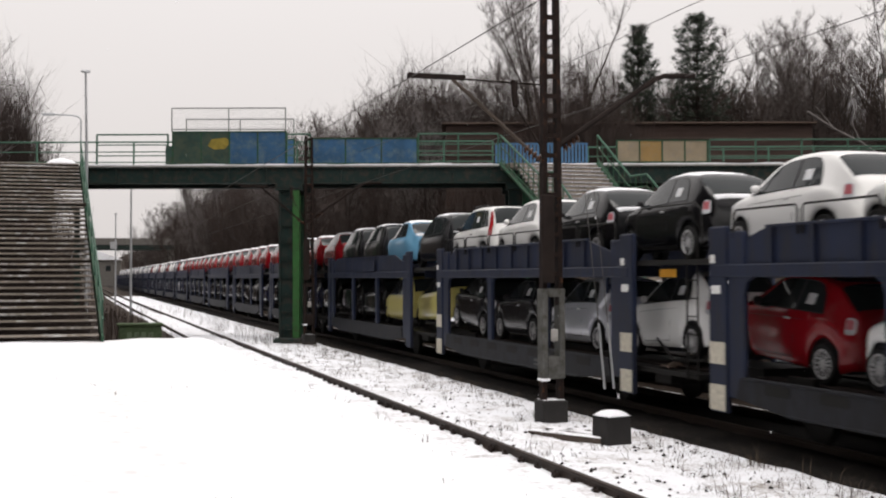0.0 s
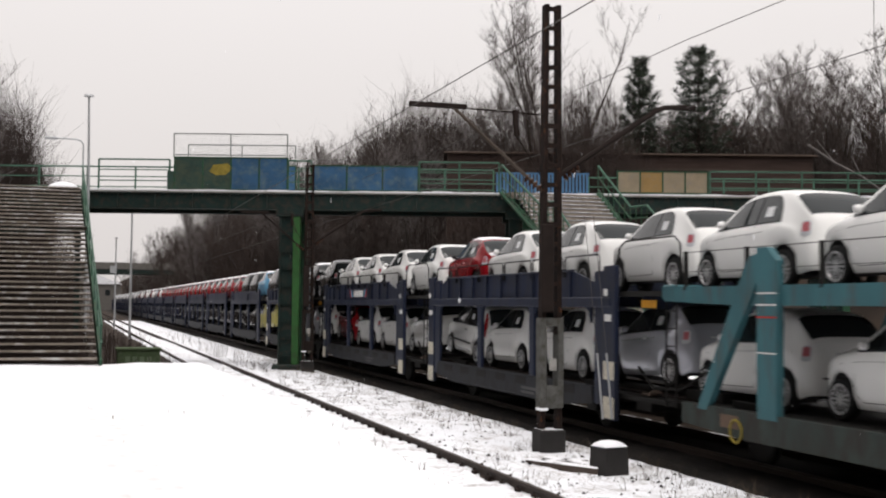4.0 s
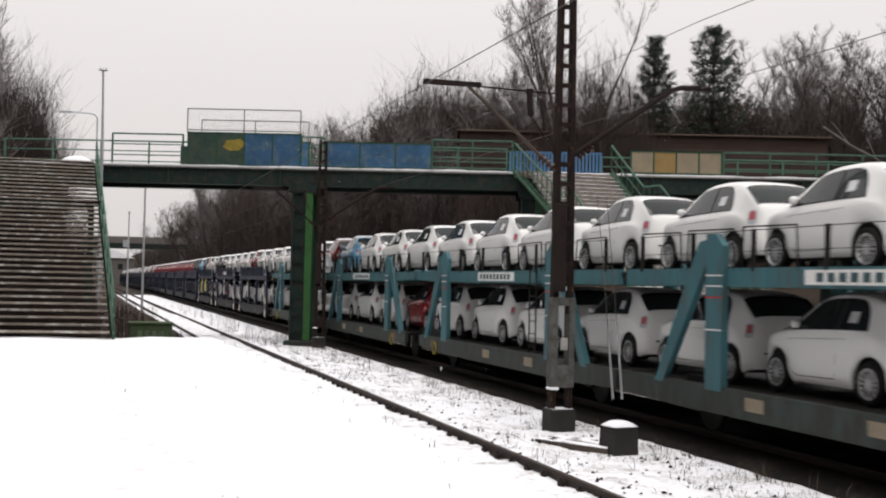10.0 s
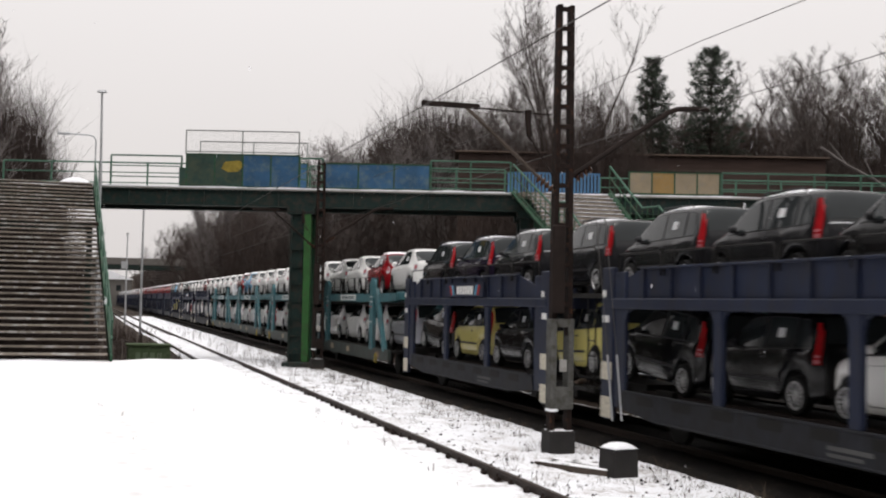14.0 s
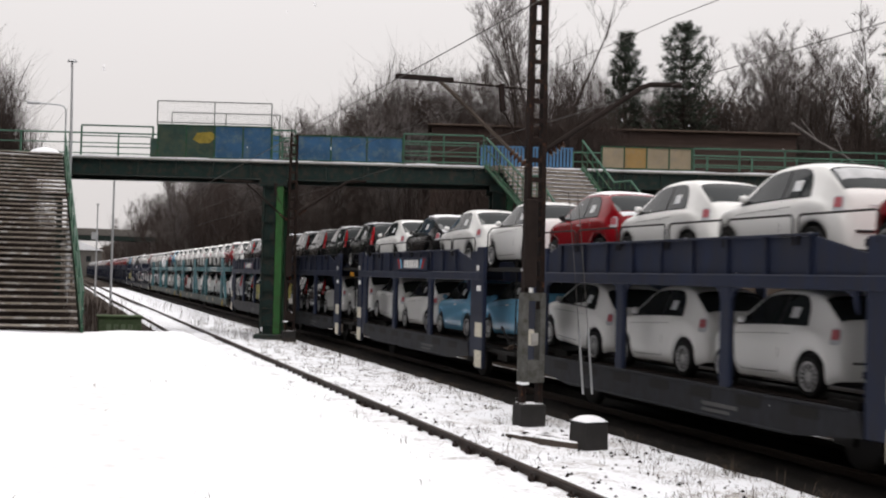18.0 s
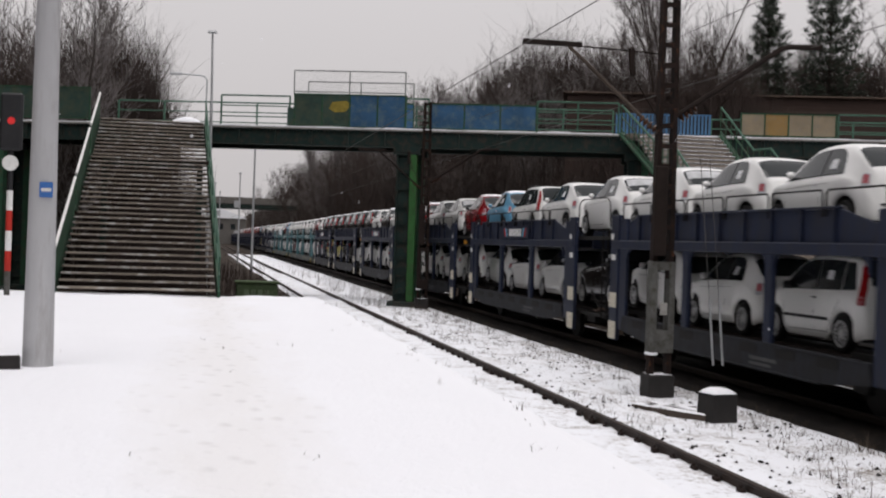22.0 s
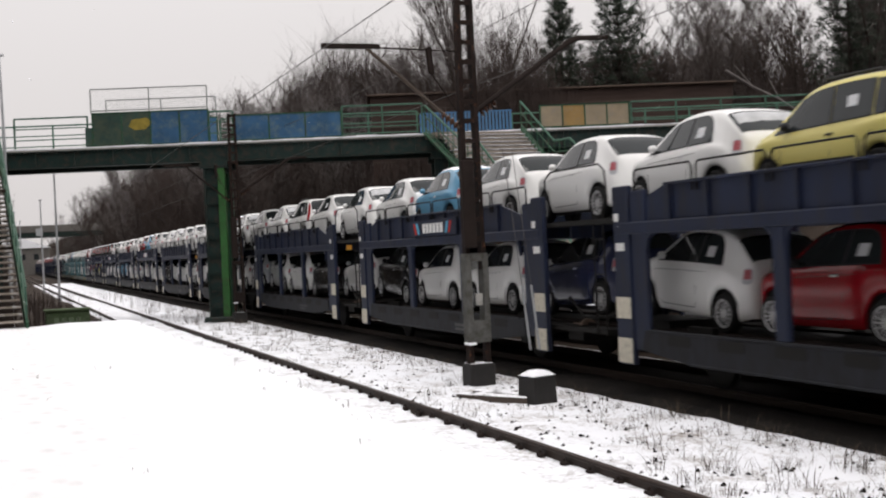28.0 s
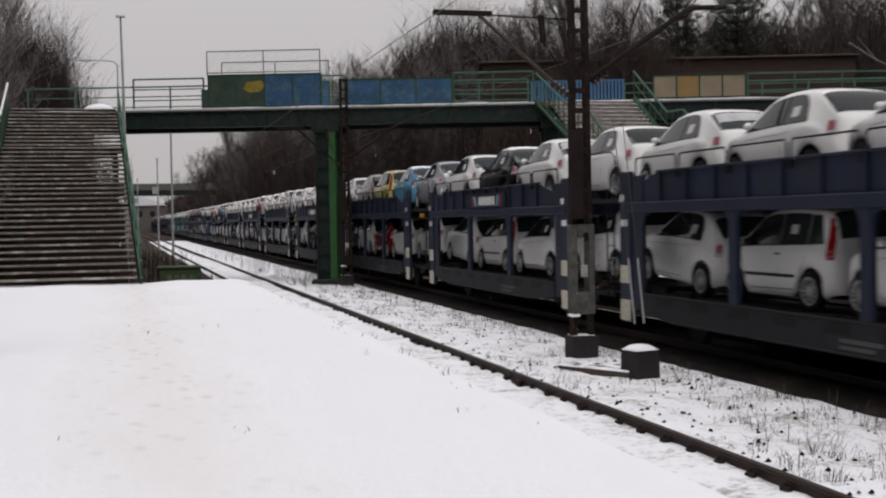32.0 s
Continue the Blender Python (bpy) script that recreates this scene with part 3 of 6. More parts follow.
def railing(xa, xb, y, rails=(8.22, 7.80, 7.36), post=1.85, mat=GREEN_PALE, name="railing"):
    r = part(name, Form().path([(bx(xa), y, rails[0]), (bx(xb), y, rails[0])], 0.035, 6), mat, bridge)
    for z in rails[1:]:
        part("rail_bar", Form().path([(bx(xa), y, z), (bx(xb), y, z)], 0.024, 6), mat, r)
    n = max(1, round((xb - xa) / post))
    for i in range(n + 1):
        x = bx(xa + (xb - xa) * i / n)
        part("rail_post", Form().box(x - 0.035, x + 0.035, y - 0.03, y + 0.03, DECK, rails[0], c=0.008), mat, r)
    return r


railing(0.75, 3.5, 0.05)
railing(8.1, 9.0, 0.05)
railing(13.2, 16.3, 0.05)
railing(24.5, 46, 0.05, (7.95, 7.55, 7.2))
railing(-4.4, 3.5, 2.75)
railing(8.2, 16.2, 2.75)
railing(20.1, 46, 2.75, (7.95, 7.55, 7.2))


def panel_run(xa, xb, y, z0, z1, mats, label, frame_mat=GREEN):
    fr = Form()
    n = len(mats)
    for i in range(n + 1):
        x = bx(xa + (xb - xa) * i / n)
        fr.box(x - 0.03, x + 0.03, y - 0.035, y + 0.035, DECK, z1 + 0.03, c=0.006)
    for z in (z0, z1):
        fr.box(bx(xa), bx(xb), y - 0.03, y + 0.03, z - 0.025, z + 0.025)
    f = part("parapet_frame", fr, frame_mat, bridge)
    for i, m in enumerate(mats):
        a, b = xa + (xb - xa) * i / n, xa + (xb - xa) * (i + 1) / n
        part("parapet_panel", Form().box(bx(a) + 0.03, bx(b) - 0.03, y - 0.012, y + 0.012, z0 + 0.02, z1 - 0.02), m, f, label)
    return f


f = panel_run(3.7, 8.08, 0.0, 7.0, 8.32, [PANEL_TEAL, PANEL_TEAL, PANEL_BLUE, PANEL_BLUE], "weathered blue and green sheet panel")
part("paint_patch", Form().slab([(bx(5.05), 7.75), (bx(5.2), 8.02), (bx(5.75), 8.08), (bx(5.95), 7.9), (bx(5.7), 7.62), (bx(5.3), 7.6)], "y", -0.02, -0.0125), YELLOW_MARK, f, "faded yellow paint patch")
part("parapet_return", Form().box(bx(3.42), bx(3.70) - 0.04, -0.02, 0.02, 7.0, 7.75), PANEL_TEAL, f)
panel_run(9.0, 13.16, 0.0, 7.02, 8.03, [PANEL_BLUE] * 3, "faded blue sheet panel")
panel_run(20.9, 24.4, 0.0, 7.05, 7.92, [PANEL_TAN, PANEL_OCHRE, PANEL_TAN, PANEL_TAN], "stained cream sheet panel")
panel_run(-14, -4.6, 0.0, 7.12, 8.40, [PANEL_TEAL, PANEL_BLUE, PANEL_TEAL, PANEL_TEAL, PANEL_TEAL], "dark blue green sheet panel")
panel_run(3.7, 8.08, 2.8, 7.0, 8.32, [PANEL_BLUE] * 3, "weathered blue sheet panel")
# wire screens over the wires
for y, z1, xa, xb in ((0.0, 9.28, 3.66, 8.06), (2.8, 9.2, 3.66, 8.06)):
    fr = Form()
    for x in (xa, (xa + xb) / 2, xb):
        fr.rod((bx(x), y, 8.3), (bx(x), y, z1), 0.028, 6)
    for z in (8.42, z1):
        fr.rod((bx(xa), y, z), (bx(xb), y, z), 0.025, 6)
    s = part("screen_frame", fr, MESH_GREY, bridge, "light grey wire safety screen")
    w = Form()
    for i in range(1, 48):
        x = bx(xa + (xb - xa) * i / 48)
        w.rod((x, y, 8.42), (x, y, z1), 0.0022, 3)
    for i in range(1, 9):
        z = 8.42 + (z1 - 8.42) * i / 9
        w.rod((bx(xa), y, z), (bx(xb), y, z), 0.0022, 3)
    part("screen_wire", w, MESH_GREY, s)

# piers
for x, y in ((8.2, 0.0), (17.1, 0.0), (8.2, 2.5), (17.1, 2.5), (29.5, 0.0), (29.5, 2.5), (-8.5, 0.0), (-8.5, 2.5)):
    hcol = Form().box(bx(x) - 0.42, bx(x) - 0.36, y, y + 0.34, -0.5, 6.22)
    # lit flange and shaded web of one column, put into two greens
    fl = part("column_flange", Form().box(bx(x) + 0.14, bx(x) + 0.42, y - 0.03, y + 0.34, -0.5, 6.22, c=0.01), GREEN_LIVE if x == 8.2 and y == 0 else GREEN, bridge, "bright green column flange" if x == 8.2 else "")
    hcol.box(bx(x) - 0.36, bx(x) + 0.13, y + 0.13, y + 0.2, -0.5, 6.22)
    for i in range(9):
        hcol.box(bx(x) - 0.36, bx(x) + 0.13, y + 0.02, y + 0.13, 0.3 + i * 0.7, 0.33 + i * 0.7)
    hcol.box(bx(x) - 0.55, bx(x) + 0.55, y - 0.05, y + 0.42, 5.95, 6.22)
    hcol.box(bx(x) - 0.62, bx(x) + 0.62, y - 0.2, y + 0.55, -0.6, -0.02, c=0.05)
    part("column", hcol, GREEN_DARK, bridge, "green steel column, web coloured dark for shade")
    if y == 0:
        part("pier_head", Form().box(bx(x) - 0.3, bx(x) + 0.3, 0.4, 2.5, 5.9, 6.21), GREEN_DARK, bridge)

# stairs down to the platform
stairs = thing("platform_stairs", "broad outdoor stairs with snow on worn brown steps", "stairs")
N_STEP = 36
S0, S1 = Vector((-1.46, 32.4, PLATFORM_Z)), Vector((-1.95, 50.6, DECK))
step_mesh = Form().box(-2.02, 2.02, 0, 0.34, -0.062, 0.0, c=0.012).mesh("step", STEP_TOP)
line_mesh = Form().box(-2.0, 2.0, -0.014, 0.05, -0.052, 0.010, c=0.008).mesh("snow_line", SNOW_LINE)
for i in range(N_STEP):
    k = (i + 1) / N_STEP
    landing = 0.55 * (k > 0.36) + 0.55 * (k > 0.70)
    y = S0.y + (S1.y - S0.y - 1.4) * (i / N_STEP) + landing
    part("step", step_mesh, None, stairs, at=pose(S0.x + (S1.x - S0.x) * k, y, S0.z + (S1.z - S0.z) * k, random.uniform(-0.6, 0.6), 0, 0))
    part("snow_line", line_mesh, None, stairs, at=pose(S0.x + (S1.x - S0.x) * k, y, S0.z + (S1.z - S0.z) * k))
for z, y in ((S0.z + (S1.z - S0.z) * 13 / 36, 0.36), (S0.z + (S1.z - S0.z) * 25 / 36, 0.70)):
    yy = S0.y + (S1.y - S0.y - 1.4) * y
    part("landing", Form().box(-3.75, 0.4, yy + 0.12, yy + 1.2, z - 0.12, z - 0.004), STEP_TOP, stairs)
for sx, lab in ((-2.12, "green sheet balustrade capped with snow"), (2.08, "green stair railing")):
    side = Form()
    a, b = Vector((S0.x + sx, S0.y - 0.1, S0.z)), Vector((S1.x + sx, S1.y, S1.z))
    side.add([a + Vector((o, 0, z)) for o in (-0.03, 0.03) for z in (-0.35, 0.12)] + [b + Vector((o, 0, z)) for o in (-0.03, 0.03) for z in (-0.35, 0.12)],
             [(0, 1, 5, 4), (2, 6, 7, 3), (1, 3, 7, 5), (0, 4, 6, 2), (0, 2, 3, 1), (4, 5, 7, 6)])
    st = part("stringer", side, GREEN, stairs)
    if sx < 0:
        for k0, k1 in ((0.02, 0.36), (0.38, 0.69), (0.72, 1.0)):
            p, q = a.lerp(b, k0), a.lerp(b, k1)
            sh = Form()
            sh.add([p + Vector((o, 0, z)) for o in (-0.02, 0.02) for z in (0.1, 1.02)] + [q + Vector((o, 0, z)) for o in (-0.02, 0.02) for z in (0.1, 1.02)],
                   [(0, 1, 5, 4), (2, 6, 7, 3), (1, 3, 7, 5), (0, 4, 6, 2), (0, 2, 3, 1), (4, 5, 7, 6)])
            part("balustrade", sh, GREEN, stairs, lab)
            part("handrail", Form().rod(p + Vector((0, 0, 1.06)), q + Vector((0, 0, 1.06)), 0.045, 8), WHITE_PAINT, stairs, "pale snowy handrail")
    else:
        for z in (1.02, 0.55):
            part("handrail", Form().rod(a + Vector((0, 0, z)), b + Vector((0, 0, z)), 0.028, 6), GREEN_PALE, stairs)
        for i in range(9):
            p = a.lerp(b, (i + 0.1) / 8.2)
            part("baluster", Form().rod(p, p + Vector((0, 0, 1.02)), 0.025, 6), GREEN_PALE, stairs)
part("support", Form().box(-3.4, -3.2, 44.2, 44.4, -0.5, 5.0).box(-0.1, 0.1, 44.2, 44.4, -0.5, 5.0).box(-3.4, 0.1, 44.2, 44.4, 4.7, 5.0), GREEN_DARK, stairs)

# stairs down to the island beyond the train
isle = thing("island_stairs", "green railed stairs with snowy steps", "stairs")
tread = Form().box(16.5, 20.05, -0.3, 0.03, -0.045, 0.0, c=0.01).mesh("tread", surface("grey step", (0.15, 0.15, 0.15), 0.9, snow=(0.85, 1.15, 0.5)))
riser = Form().box(16.5, 20.05, 0.0, 0.03, -0.17, -0.05).mesh("riser", STEP)
part("top_landing", Form().slab([(16.4, 44.75), (20.1, 44.75), (20.1, 44.95), (16.4, 46.0)], "z", DECK - 0.2, DECK - 0.01), STEP, isle)
yy, zz = 44.75, DECK
for i in range(35):
    zz -= 0.173
    yy -= 0.273 if i not in (11, 22) else 1.4
    part("tread", tread, None, isle, at=pose(0, yy, zz))
    part("riser", riser, None, isle, at=pose(0, yy, zz + 0.173))
    if i in (11, 22):
        part("landing", Form().box(16.5, 20.05, yy, yy + 1.4, zz - 0.1, zz - 0.004), STEP, isle)
for x, y0 in ((16.4, 45.87), (20.15, 44.75)):
    pts = [(x, y0, 8.14), (x, 41.75, 6.24), (x, 40.37, 6.20), (x, 37.4, 4.33), (x, 36.0, 4.30), (x, 33.0, 2.3)]
    for dz in (0, -0.45, -0.95):
        part("handrail", Form().path([(p[0], p[1], p[2] + dz) for p in pts], 0.04 if dz == 0 else 0.026, 6), GREEN_PALE if dz == 0 else GREEN, isle)
    part("stringer", Form().path([(p[0], p[1], p[2] - 1.15) for p in pts], 0.1, 6), GREEN, isle)
    for a, b in zip(pts, pts[1:]):
        n = max(1, round(abs(b[1] - a[1]) / 0.5))
        for i in range(n):
            p = Vector(a).lerp(Vector(b), i / n)
            part("baluster", Form().rod(p, p - Vector((0, 0, 1.1)), 0.022, 5), GREEN, isle)
bf = part("end_fence", Form().box(bx(16.3), bx(20.1), 2.66, 2.71, 8.07, 8.13).box(bx(16.3), bx(20.1), 2.66, 2.71, 7.02, 7.08), FENCE_BLUE, bridge, "blue painted bar fence")
bar = Form().box(-0.045, 0.045, 2.672, 2.698, 7.08, 8.07).mesh("fence_bar", FENCE_BLUE)
for i in range(27):
    part("fence_bar", bar, None, bf, at=pose(bx(16.35) + i * 0.148, 0, 0))

# added unseen ridges block low light behind the viewer and beside the platform
ridge = []
for i in range(41):
    y = 44 - i * 4.2
    x = -18 + 1.5 * noise.noise((y * 0.1, 2, 0))
    ridge.append([(x + 0.6 * j, y, [4, 15, 23 + 2.5 * noise.noise((y * 0.21, 5, 1)), 23 + 2.5 * noise.noise((y * 0.21, 5, 1)), -1][j]) for j in range(5)][::-1])
solid("backdrop", Form().grid(ridge), WOOD_FLOOR, "unseen dark ridge added to block low side light", "woods", kind="structure")
ridge = []
for i in range(26):
    x = -40 + i * 4.2
    ridge.append([(x, -90 + 0.6 * j, [-2, 9, 14 + 2.5 * noise.noise((x * 0.21, 8, 1)), 14, 1][j]) for j in range(5)])
solid("backdrop", Form().grid(ridge), WOOD_FLOOR, "unseen dark ridge added to block light from behind", "woods", kind="structure")
# lamps and things on the bridge and platform
lamp = thing("bridge_lamp", "slim grey lamp post beside the stair head", "street lamp", at=pose(0.36, 49.9, 0))
part("post", Form().rod((0, 0, -0.4), (0, 0, 7.6), 0.075, 10, 0.06).rod((0, 0, 7.6), (-0.05, 0, 10.62), 0.055, 10, 0.04), GALV, lamp, smooth=40)
part("head", Form().lathe([(0.0, 0), (0.2, 0.0), (0.16, 0.08), (0.0, 0.1)], 12), GALV, lamp, "small round lamp head", at=pose(-0.05, 0, 10.62, 0, -90, 0))
arm = thing("arm_lamp", "grey outreach lamp on a bent tube", "street lamp", at=pose(0.15, 52.4, 0))
part("tube", Form().path([(0, 0, DECK), (0, 0, 9.0), (-0.1, 0, 9.15), (-0.3, 0, 9.2), (-1.1, 0, 9.22)], 0.035, 7), GALV, arm)
part("lantern", Form().box(-1.55, -1.0, -0.1, 0.1, 9.16, 9.27, c=0.03), GALV, arm)
mound = Form()
mound.grid([[(0.62 * math.cos(a) * math.cos(b), 0.4 * math.sin(a) * math.cos(b), 0.30 * math.sin(b) + 0.02 * noise.noise((a, b, 0))) for a in [2 * math.pi * i / 16 for i in range(16)]]
            for b in [math.pi / 2 * j / 6 for j in range(7)]], close=True)
solid("snow_mound", mound, SNOW_CAP, "rounded heap of snow on the bridge deck", "snow heap", smooth=60, at=pose(-0.62, 51.2, DECK + 0.03))

box = thing("trackside_cabinet", "low green trackside cabinet beside the track", "cabinet", at=pose(2.1, 43.2, -0.25))
part("body", Form().box(-0.72, 0.72, -0.35, 0.35, 0.1, 1.02, c=0.02), surface("olive green cabinet paint", (0.055, 0.085, 0.038), 0.7, vary=0.25, dirt=(0.09, 0.11, 0.07), dirt_amount=0.5), box)
part("lid", Form().box(-0.77, 0.77, -0.4, 0.4, 1.02, 1.1, c=0.02), surface("olive green lid", (0.07, 0.10, 0.05), 0.7, snow=(1.15, 1.3)), box)
part("plinth", Form().box(-0.72, 0.72, -0.33, 0.33, -0.1, 0.1), CONCRETE, box)
for i in range(4):
    part("scrawl", Form().box(-0.45 + i * 0.24, -0.29 + i * 0.24, -0.356, -0.351, 0.55 + 0.04 * (i % 2), 0.8), surface("pale green paint mark", (0.12, 0.16, 0.10), 0.8), box, "pale unreadable paint mark")

pole = thing("platform_pole", "tapered grey concrete lamp pole on the platform", "lamp pole", at=pose(-1.72, 14.92, PLATFORM_Z))
part("shaft", Form().rod((0, 0, -0.1), (0, 0, 6.4), 0.178, 20, 0.115), POLE_GREY, pole, smooth=40)
part("notice", Form().box(-0.02, 0.13, -0.168, -0.160, 1.98, 2.16), SIGN_BLUE, pole, "small blue notice plate")
part("notice_bar", Form().box(0.0, 0.11, -0.172, -0.1685, 2.05, 2.09), WHITE_PAINT, pole)
part("crossarm", Form().rod((-0.55, 0, 5.45), (0.75, 0, 5.45), 0.03, 8), GALV, pole)
for x in (-0.42, 0.62):
    d = part("lantern", Form().lathe([(0.0, 0.16), (0.12, 0.14), (0.19, 0.05), (0.2, 0.0), (0.13, -0.07), (0.0, -0.09)], 16), WHITE_PAINT, pole, "pale round lantern", smooth=50, at=pose(x, 0, 5.28, 0, -90, 0))
    part("drop", Form().rod((x, 0, 5.4), (x, 0, 5.46), 0.02, 6), GALV, pole)
solid("ground_box", Form().box(-0.22, 0.22, -0.16, 0.16, -0.05, 0.16, c=0.02), TARRED, "small dark box on the snow beside the pole", "box", at=pose(-2.1, 14.6, PLATFORM_Z, 0, 0, 12))

sig = thing("platform_signal", "black signal head on a red and white banded post", "signal", at=pose(-4.47, 30.84, PLATFORM_Z))
part("post_foot", Form().rod((0, 0, -0.3), (0, 0, 0.57), 0.07, 10), CASING, sig, "grey steel post foot")
for i in range(4):
    part("band", Form().rod((0, 0, 0.58 + i * 0.49), (0, 0, 0.58 + i * 0.49 + 0.485), 0.075, 10), WHITE_PAINT if i % 2 else RED_PAINT, sig)
part("post_neck", Form().rod((0, 0, 2.545), (0, 0, 3.5), 0.06, 10), PLASTIC, sig)
part("round_plate", Form().rod((0, -0.09, 3.2), (0, -0.07, 3.2), 0.19, 16), WHITE_PAINT, sig, "round white plate")
part("head", Form().box(-0.26, 0.26, -0.12, 0.08, 3.5, 4.9, c=0.05), PLASTIC, sig, "black signal head")
red_glow, rn, rl, rb = shader("lit red signal lens")
rb.inputs["Base Color"].default_value = (0.6, 0.02, 0.02, 1)
rb.inputs["Emission Color"].default_value = (1, 0.03, 0.03, 1)
rb.inputs["Emission Strength"].default_value = 0.10
for i, m in enumerate((PLASTIC, red_glow, PLASTIC)):
    part("lens", Form().rod((0.0, -0.13, 3.82 + i * 0.4), (0, -0.121, 3.82 + i * 0.4), 0.09, 14), m, sig, "lit red lens" if m is red_glow else "")

# ---- catenary mast between the tracks ----
def catenary_mast(x, y, label, pale=False, arms=True):
    m = thing("catenary_mast", label, "catenary mast", "catenary masts", at=pose(x, y, -0.25))
    part("footing", Form().box(-0.25, 0.24, -0.22, 0.25, -0.3, 0.44, c=0.03), TARRED, m, "tarred concrete footing with snow on top")
    for s in (-1, 1):
        leg = Form()
        w0, w1 = 0.165, 0.115
        leg.slab([(s * w0 - 0.045, 0.42), (s * w0 + 0.045, 0.42), (s * w1 + 0.04, 8.2), (s * w1 - 0.04, 8.2)], "y", -0.09, 0.09)
        part("leg", leg, RUST, m)
    for i in range(17):
        z = 2.35 + i * 0.36
        w = 0.165 - 0.05 * z / 8.2
        part("batten", Form().box(-w, w, -0.105, -0.09, z - 0.045, z + 0.045), RUST, m)
    enc = part("encasement", Form().box(-0.22, -0.11, -0.14, 0.14, 0.82, 2.45, c=0.015).box(0.11, 0.22, -0.14, 0.14, 0.82, 2.45, c=0.015).box(-0.11, 0.11, -0.13, 0.13, 0.82, 1.22).box(-0.11, 0.11, -0.13, 0.13, 2.3, 2.45), CASING if pale else RUST_DARK, m, "grey concrete casing round the foot")
    part("fitting", Form().box(-0.07, 0.07, -0.17, -0.142, 1.5, 1.72, c=0.01), CONCRETE, m, "pale fitting")
    part("snow_pad", Form().box(-0.24, -0.08, -0.16, 0.1, 0.78, 0.83, c=0.012), SNOW_CAP, m)
    part("box_fitting", Form().box(-0.24, 0.0, -0.2, -0.1, 2.55, 4.15, c=0.02), RUST_DARK, m, "dark cable box")
    if arms:
        for s, reach, z1, z0 in ((-1, 2.35, 6.22, 4.75), (1, 2.75, 6.55, 4.95)):
            if s > 0:
                part("strut", Form().path([(0.16, 0, z0 + 0.1), (2.15, 0, 6.38), (2.32, 0, 6.44), (2.95, 0, 6.47)], 0.05, 8), RUST_DARK, m, "thick bent tube arm")
            else:
                part("strut", Form().rod((s * 0.16, 0, z0), (s * (reach - 0.45), 0, z1), 0.032, 8), ARM_BROWN if pale else RUST_DARK, m, "sloping tube arm")
                part("cross_bar", Form().box(-reach - 0.35, 0.72 - reach, -0.045, 0.045, z1 - 0.04, z1 + 0.05, c=0.012), RUST_DARK, m)
                part("stay", Form().rod((-0.15, 0, z1 - 0.06), (-reach, 0, z1), 0.014, 6), RUST_DARK, m)
            for k in range(4):
                part("insulator", Form().lathe([(0.03, 0), (0.085, 0.03), (0.03, 0.06)], 12, (0, 0, 0)), surface("brown insulator", (0.06, 0.03, 0.02), 0.2), m, at=pose(s * (0.26 + 0.08 * k), 0, z0 + 0.08 + 0.055 * k, 0, -25 * s, 0))
            if s < 0:
                part("hung_insulator", Form().path([(-0.70, 0, 6.22), (-0.69, 0, 5.98), (-0.66, 0, 5.74)], 0.06, 8), RUST_DARK, m, "dark hanging insulator")
                part("steady_wire", Form().path([(-0.70, 0, 6.2), (-0.66, 0, 5.74), (-0.2, 0, 5.05)], 0.012, 5), RUST_DARK, m)
    if pale:
        for o in (0.62, 0.80):
            part("guy_bar", Form().rod((o - 0.1, -0.35, 4.3), (o + 0.06, -0.57, 1.83), 0.007, 5), WIRE, m)
            part("guy_tube", Form().rod((o + 0.06, -0.57, 1.83), (o + 0.145, -0.63, 0.66), 0.022, 6), GALV, m, "pale tube round the stay")
    return m


catenary_mast(8.22, 20.45, "rusty lattice catenary mast with two sloping arms", True)
catenary_mast(8.75, 47.0, "dark lattice catenary mast beyond the footbridge")
blk = thing("concrete_block", "tarred concrete block capped with snow", "concrete block", at=pose(8.08, 17.6, -0.28, 0, 0, 14))
part("body", Form().slab([(-0.245, 0), (0.245, 0), (0.215, 0.48), (-0.215, 0.48)], "y", -0.2, 0.2), TARRED, blk)
cap = Form().grid([[(0.23 * (i / 4 - 1), 0.215 * (j / 4 - 1), 0.495 + 0.085 * (1 - abs(i / 4 - 1) ** 3.5) * (1 - abs(j / 4 - 1) ** 3.5) + 0.012 * noise.noise((i, j, 4))) for i in range(9)] for j in range(9)])
part("snow_cap", cap, SNOW_CAP, blk, smooth=60)
for i, (x, y, r, l) in enumerate(((7.55, 18.2, -62, 1.5), (7.85, 18.4, -70, 1.4), (7.7, 18.6, 5, 0.9))):
    solid("timber_baulk", Form().box(-l / 2, l / 2, -0.09, 0.09, -0.02, 0.13, c=0.02), surface("wet timber", (0.07, 0.055, 0.045), 0.85, snow=(0.9, 1.2, 0.6)), "old timber baulk half under snow", "timber", "timber baulks", at=pose(x, y, -0.24, 0, 0, r))

# overhead wires along both tracks
def wire(points, r=0.008):
    return solid("overhead_wire", Form().path(points, r, 4), WIRE, "thin overhead line above the track", "wire", "overhead wires")


MASTS = [-25, 20.45, 47, 105, 165, 230, 300]
for x, zc, zm in ((5.35, 5.80, 0), (10.95, 6.20, 7.5)):
    wire([(x, y, zc) for y in MASTS])
    if not zm:
        continue
    pts = []
    for a, b in zip(MASTS, MASTS[1:]):
        for i in range(8):
            k = i / 8
            pts.append((x, a + (b - a) * k, zm - 0.12 * 4 * k * (1 - k)))
    wire(pts)
    for i, p in enumerate(pts):
        if i % 2 and p[1] < 120:
            solid("wire_dropper", Form().path([p, (p[0], p[1], zc)], 0.005, 4), WIRE, "thin dropper wire between two overhead lines", "wire", "overhead wires")

